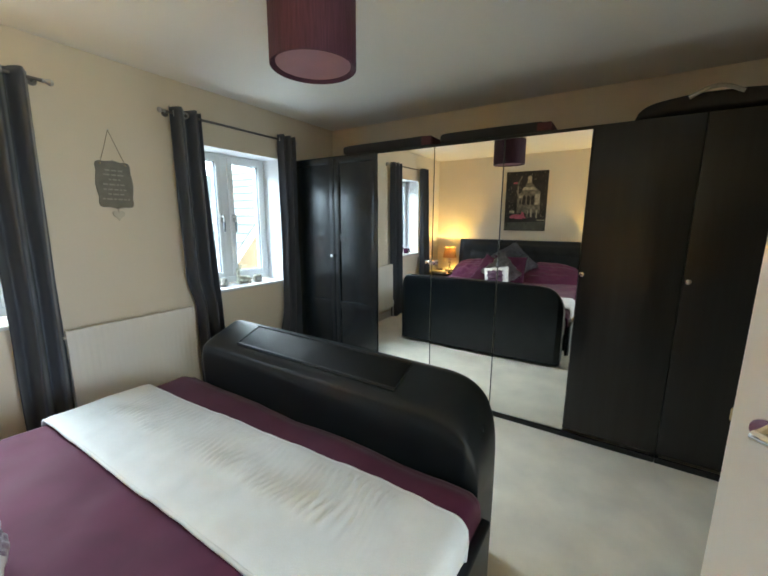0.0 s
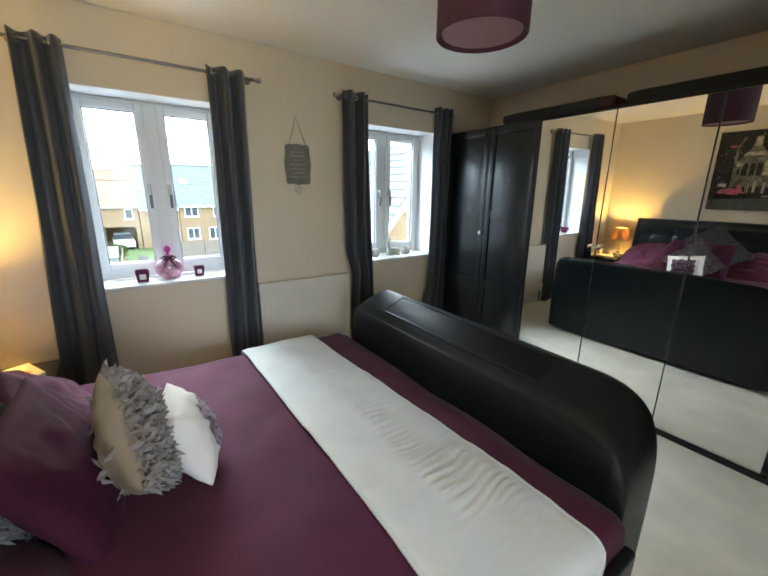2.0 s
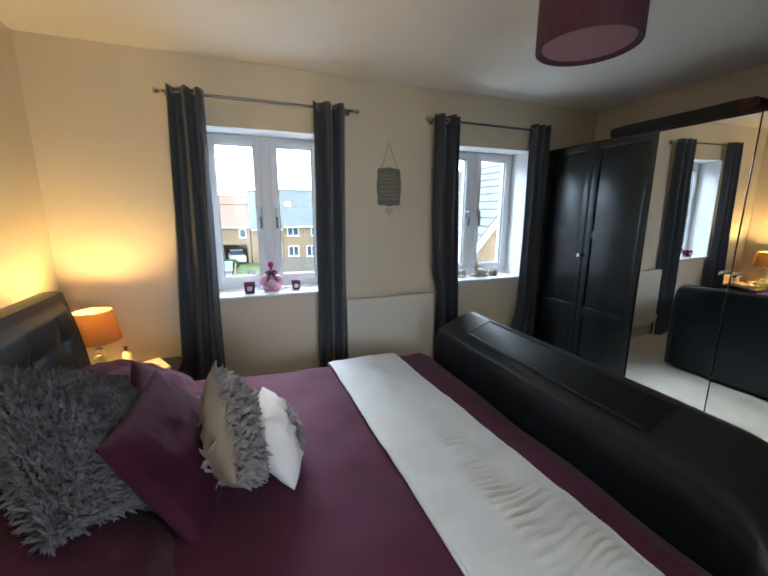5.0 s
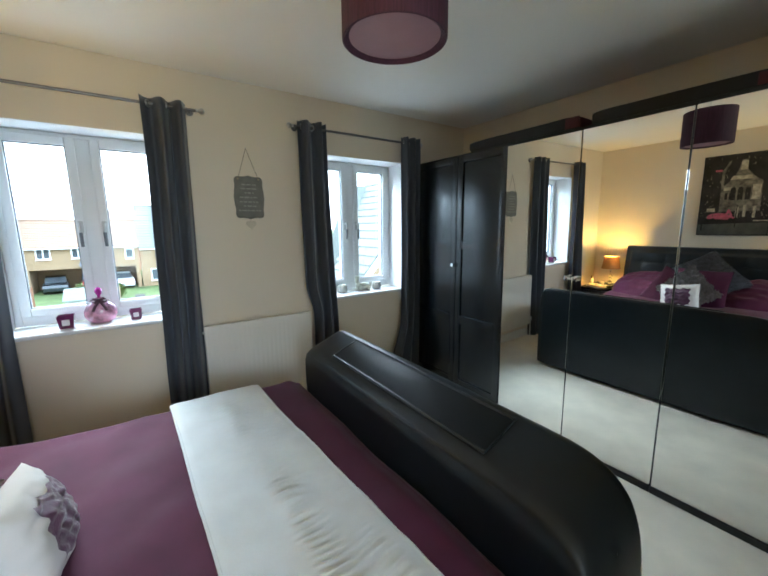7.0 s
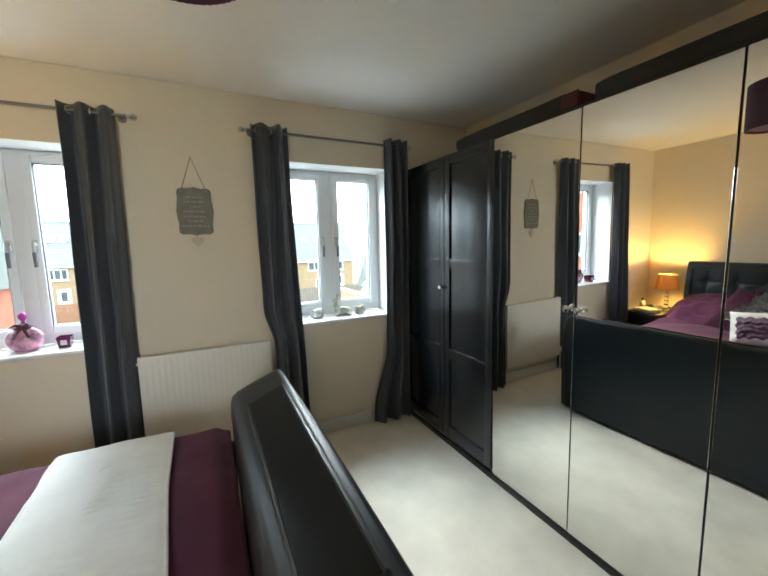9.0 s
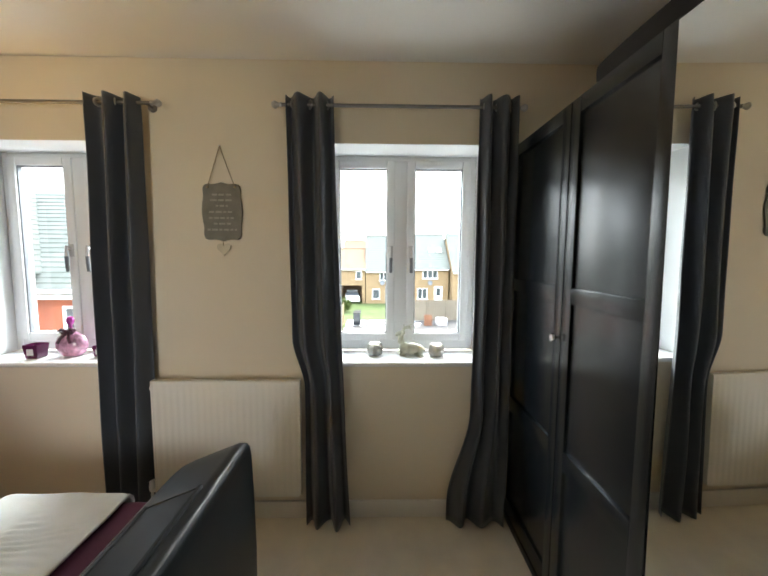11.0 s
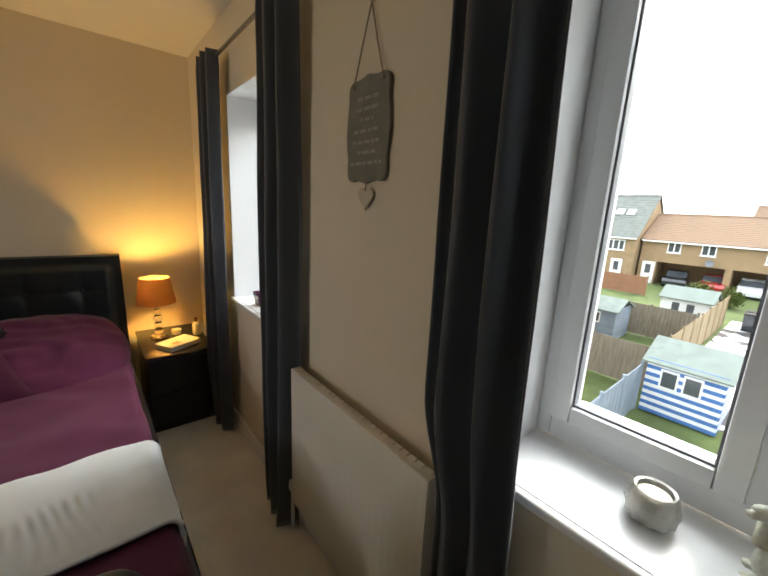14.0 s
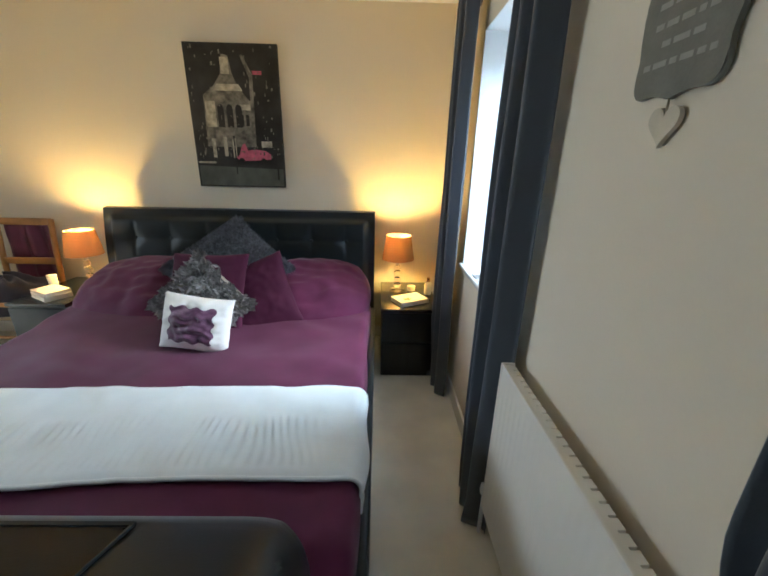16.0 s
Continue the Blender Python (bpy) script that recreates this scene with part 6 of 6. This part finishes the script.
def car(x, y, yaw, paint, label):
    m = Matrix.Translation((x, y, G + 0.02)) @ Matrix.Rotation(radians(yaw), 4, "Z")
    ob = thing("car", (x, y, G + 0.02), label, "car", "parked cars")
    lower = [(-2.05, 0.28), (2.0, 0.25), (2.08, 0.55), (1.95, 0.78), (1.05, 0.92), (-1.3, 0.95), (-2.02, 0.9), (-2.1, 0.6)]
    part("body", slab(lower, 1.7, lambda a, b, d: m @ Vector((a, d - 0.85, b))), paint, ob, "", 0)
    cab = [(-1.75, 0.93), (1.0, 0.91), (0.35, 1.36), (-0.3, 1.45), (-1.25, 1.40)]
    part("windows", slab(cab, 1.44, lambda a, b, d: m @ Vector((a, d - 0.72, b))), M_DARKG, ob, "dark glazing", 0)
    part("roof", slab([(-1.3, 1.395), (-0.3, 1.45), (0.38, 1.36), (0.36, 1.39), (-0.3, 1.485), (-1.32, 1.43)], 1.40, lambda a, b, d: m @ Vector((a, d - 0.70, b))), paint, ob, "", 0)
    for a in (-1.28, 1.28):
        for s in (-1, 1):
            w = part("wheel", cyl(m @ Vector((a, s * 0.70, 0.31)), m @ Vector((a, s * 0.87, 0.31)), 0.31, None, 20), M_TYRE, ob)
            part("rim", cyl(m @ Vector((a, s * 0.86, 0.31)), m @ Vector((a, s * 0.88, 0.31)), 0.19, None, 14), M_STEEL, w)


car(-19.4, 10.3, 95, M_CARW, "white hatchback parked in the car park")
car(-45.3, -1.9, 5, M_CARR, "red car inside the open garage")
car(-45.3, -4.5, 5, M_CARD, "dark car inside the open garage")
car(-45.3, 0.5, 5, M_CARW, "white car inside the open garage")


def bin_(x, y, body, label, lid=M_TYRE):
    ob = thing("wheelie_bin", (x, y, G), label, "bin", "wheelie bins")
    part("bin_body", slab([(-0.24, 0.08), (0.24, 0.08), (0.30, 0.98), (-0.30, 0.98)], 0.56, lambda a, b, d: Vector((x + a, y + d, G + b))), body, ob, "", 0)
    part("lid", box((x - 0.33, y - 0.02, G + 0.98), (x + 0.33, y + 0.58, G + 1.06), 0.02), lid, ob)


bin_(-28.3, 10.4, M_CARD, "dark wheelie bin with a red lid by the car park", M_CARR)
bin_(-28.2, 11.3, M_LEAF, "green wheelie bin standing by the car park")
bin_(-31.5, 1.6, M_CARD, "dark wheelie bin by the new fence")
bin_(-30.6, 1.6, M_CARD, "dark wheelie bin by the new fence")


def shrub(x, y, r, label):
    rng = random.Random(int(abs(x * 7 + y * 13)))
    ob = thing("shrub", (x, y, G), label, "shrub", "garden shrubs")
    bm = bmesh.new()
    for k in range(7):
        a = rng.uniform(0, 6.28)
        tube([(x, y, G), (x + 0.3 * r * math.cos(a), y + 0.3 * r * math.sin(a), G + 0.7 * r), (x + 0.7 * r * math.cos(a), y + 0.7 * r * math.sin(a), G + 1.4 * r)], 0.03, 5, bm, 0.008)
    part("stems", bm, M_FENCE, ob)
    vs, fs = [], []
    for k in range(1400):
        d = Vector((rng.gauss(0, 1), rng.gauss(0, 1), rng.gauss(0, 0.8))).normalized() * r * rng.uniform(0.35, 1.0) * (0.8 + 0.3 * rng.random())
        p = Vector((x, y, G + r * 0.95)) + d
        if p.z < G + 0.05:
            continue
        u = Vector((rng.uniform(-1, 1), rng.uniform(-1, 1), rng.uniform(-1, 1))).normalized() * 0.09
        w = u.orthogonal().normalized() * 0.05
        b = len(vs)
        vs += [tuple(p - u), tuple(p + w), tuple(p + u), tuple(p - w)]
        fs.append((b, b + 1, b + 2, b + 3))
    me = bpy.data.meshes.new("leaves")
    me.from_pydata(vs, [], fs)
    lv = new("leaves", me)
    finish(lv, M_LEAF, 0)
    lv.parent = ob
    lv.matrix_parent_inverse = Matrix.Translation(-ob.location)
    tagged(lv, "", "", "", "stuff")


shrub(-37.5, -1.5, 0.9, "yellow green shrub in front of the garages")
shrub(-37.6, 0.2, 0.8, "yellow green shrub in front of the garages")
shrub(-34.0, 12.6, 0.9, "brownish green shrub along the fence")


def garden_crate(x, y):
    """Two slatted crates, one on the other, left beside the fence."""
    ob = thing("crate_stack", (x, y, G), "two reddish slatted crates stacked beside the fence", "crate")
    for k in range(2):
        z = G + 0.02 + 0.42 * k
        for i in range(3):
            a, b = z + 0.14 * i, z + 0.14 * i + 0.10
            part("slat", box((x + 0.27, y - 0.3, a), (x + 0.29, y + 0.3, b)), M_TERRA, ob, "", 0)
            part("slat", box((x - 0.29, y - 0.3, a), (x - 0.27, y + 0.3, b)), M_TERRA, ob, "", 0)
            part("slat", box((x - 0.27, y + 0.28, a), (x + 0.27, y + 0.3, b)), M_TERRA, ob, "", 0)
            part("slat", box((x - 0.27, y - 0.3, a), (x + 0.27, y - 0.28, b)), M_TERRA, ob, "", 0)
        part("base", box((x - 0.27, y - 0.28, z), (x + 0.27, y + 0.28, z + 0.02)), M_TERRA, ob, "", 0)


def rubble_sack(x, y):
    """A slumped white builder's sack."""
    def f(u, v):
        q = 2 * math.pi * u
        k = (abs(math.cos(q)) ** 4 + abs(math.sin(q)) ** 4) ** -0.25
        r = 0.42 * k * (1 + 0.12 * math.sin(math.pi * v) + 0.08 * nz(math.cos(q), math.sin(q), 4 * v)) * (1 if v < 0.92 else 0.75 * (1 - v) / 0.08 + 0.02)
        return Vector((x + r * math.cos(q), y + r * math.sin(q), G + 0.025 + 0.62 * v + 0.06 * nz(math.cos(q) * 2, math.sin(q) * 2, 9) * v))
    solo("rubble_sack", grid(f, 32, 12, None, True), M_SHEDW, "slumped white woven sack standing by the fence", "sack", smooth=180)


garden_crate(-30.6, 7.7)
rubble_sack(-30.6, 8.8)
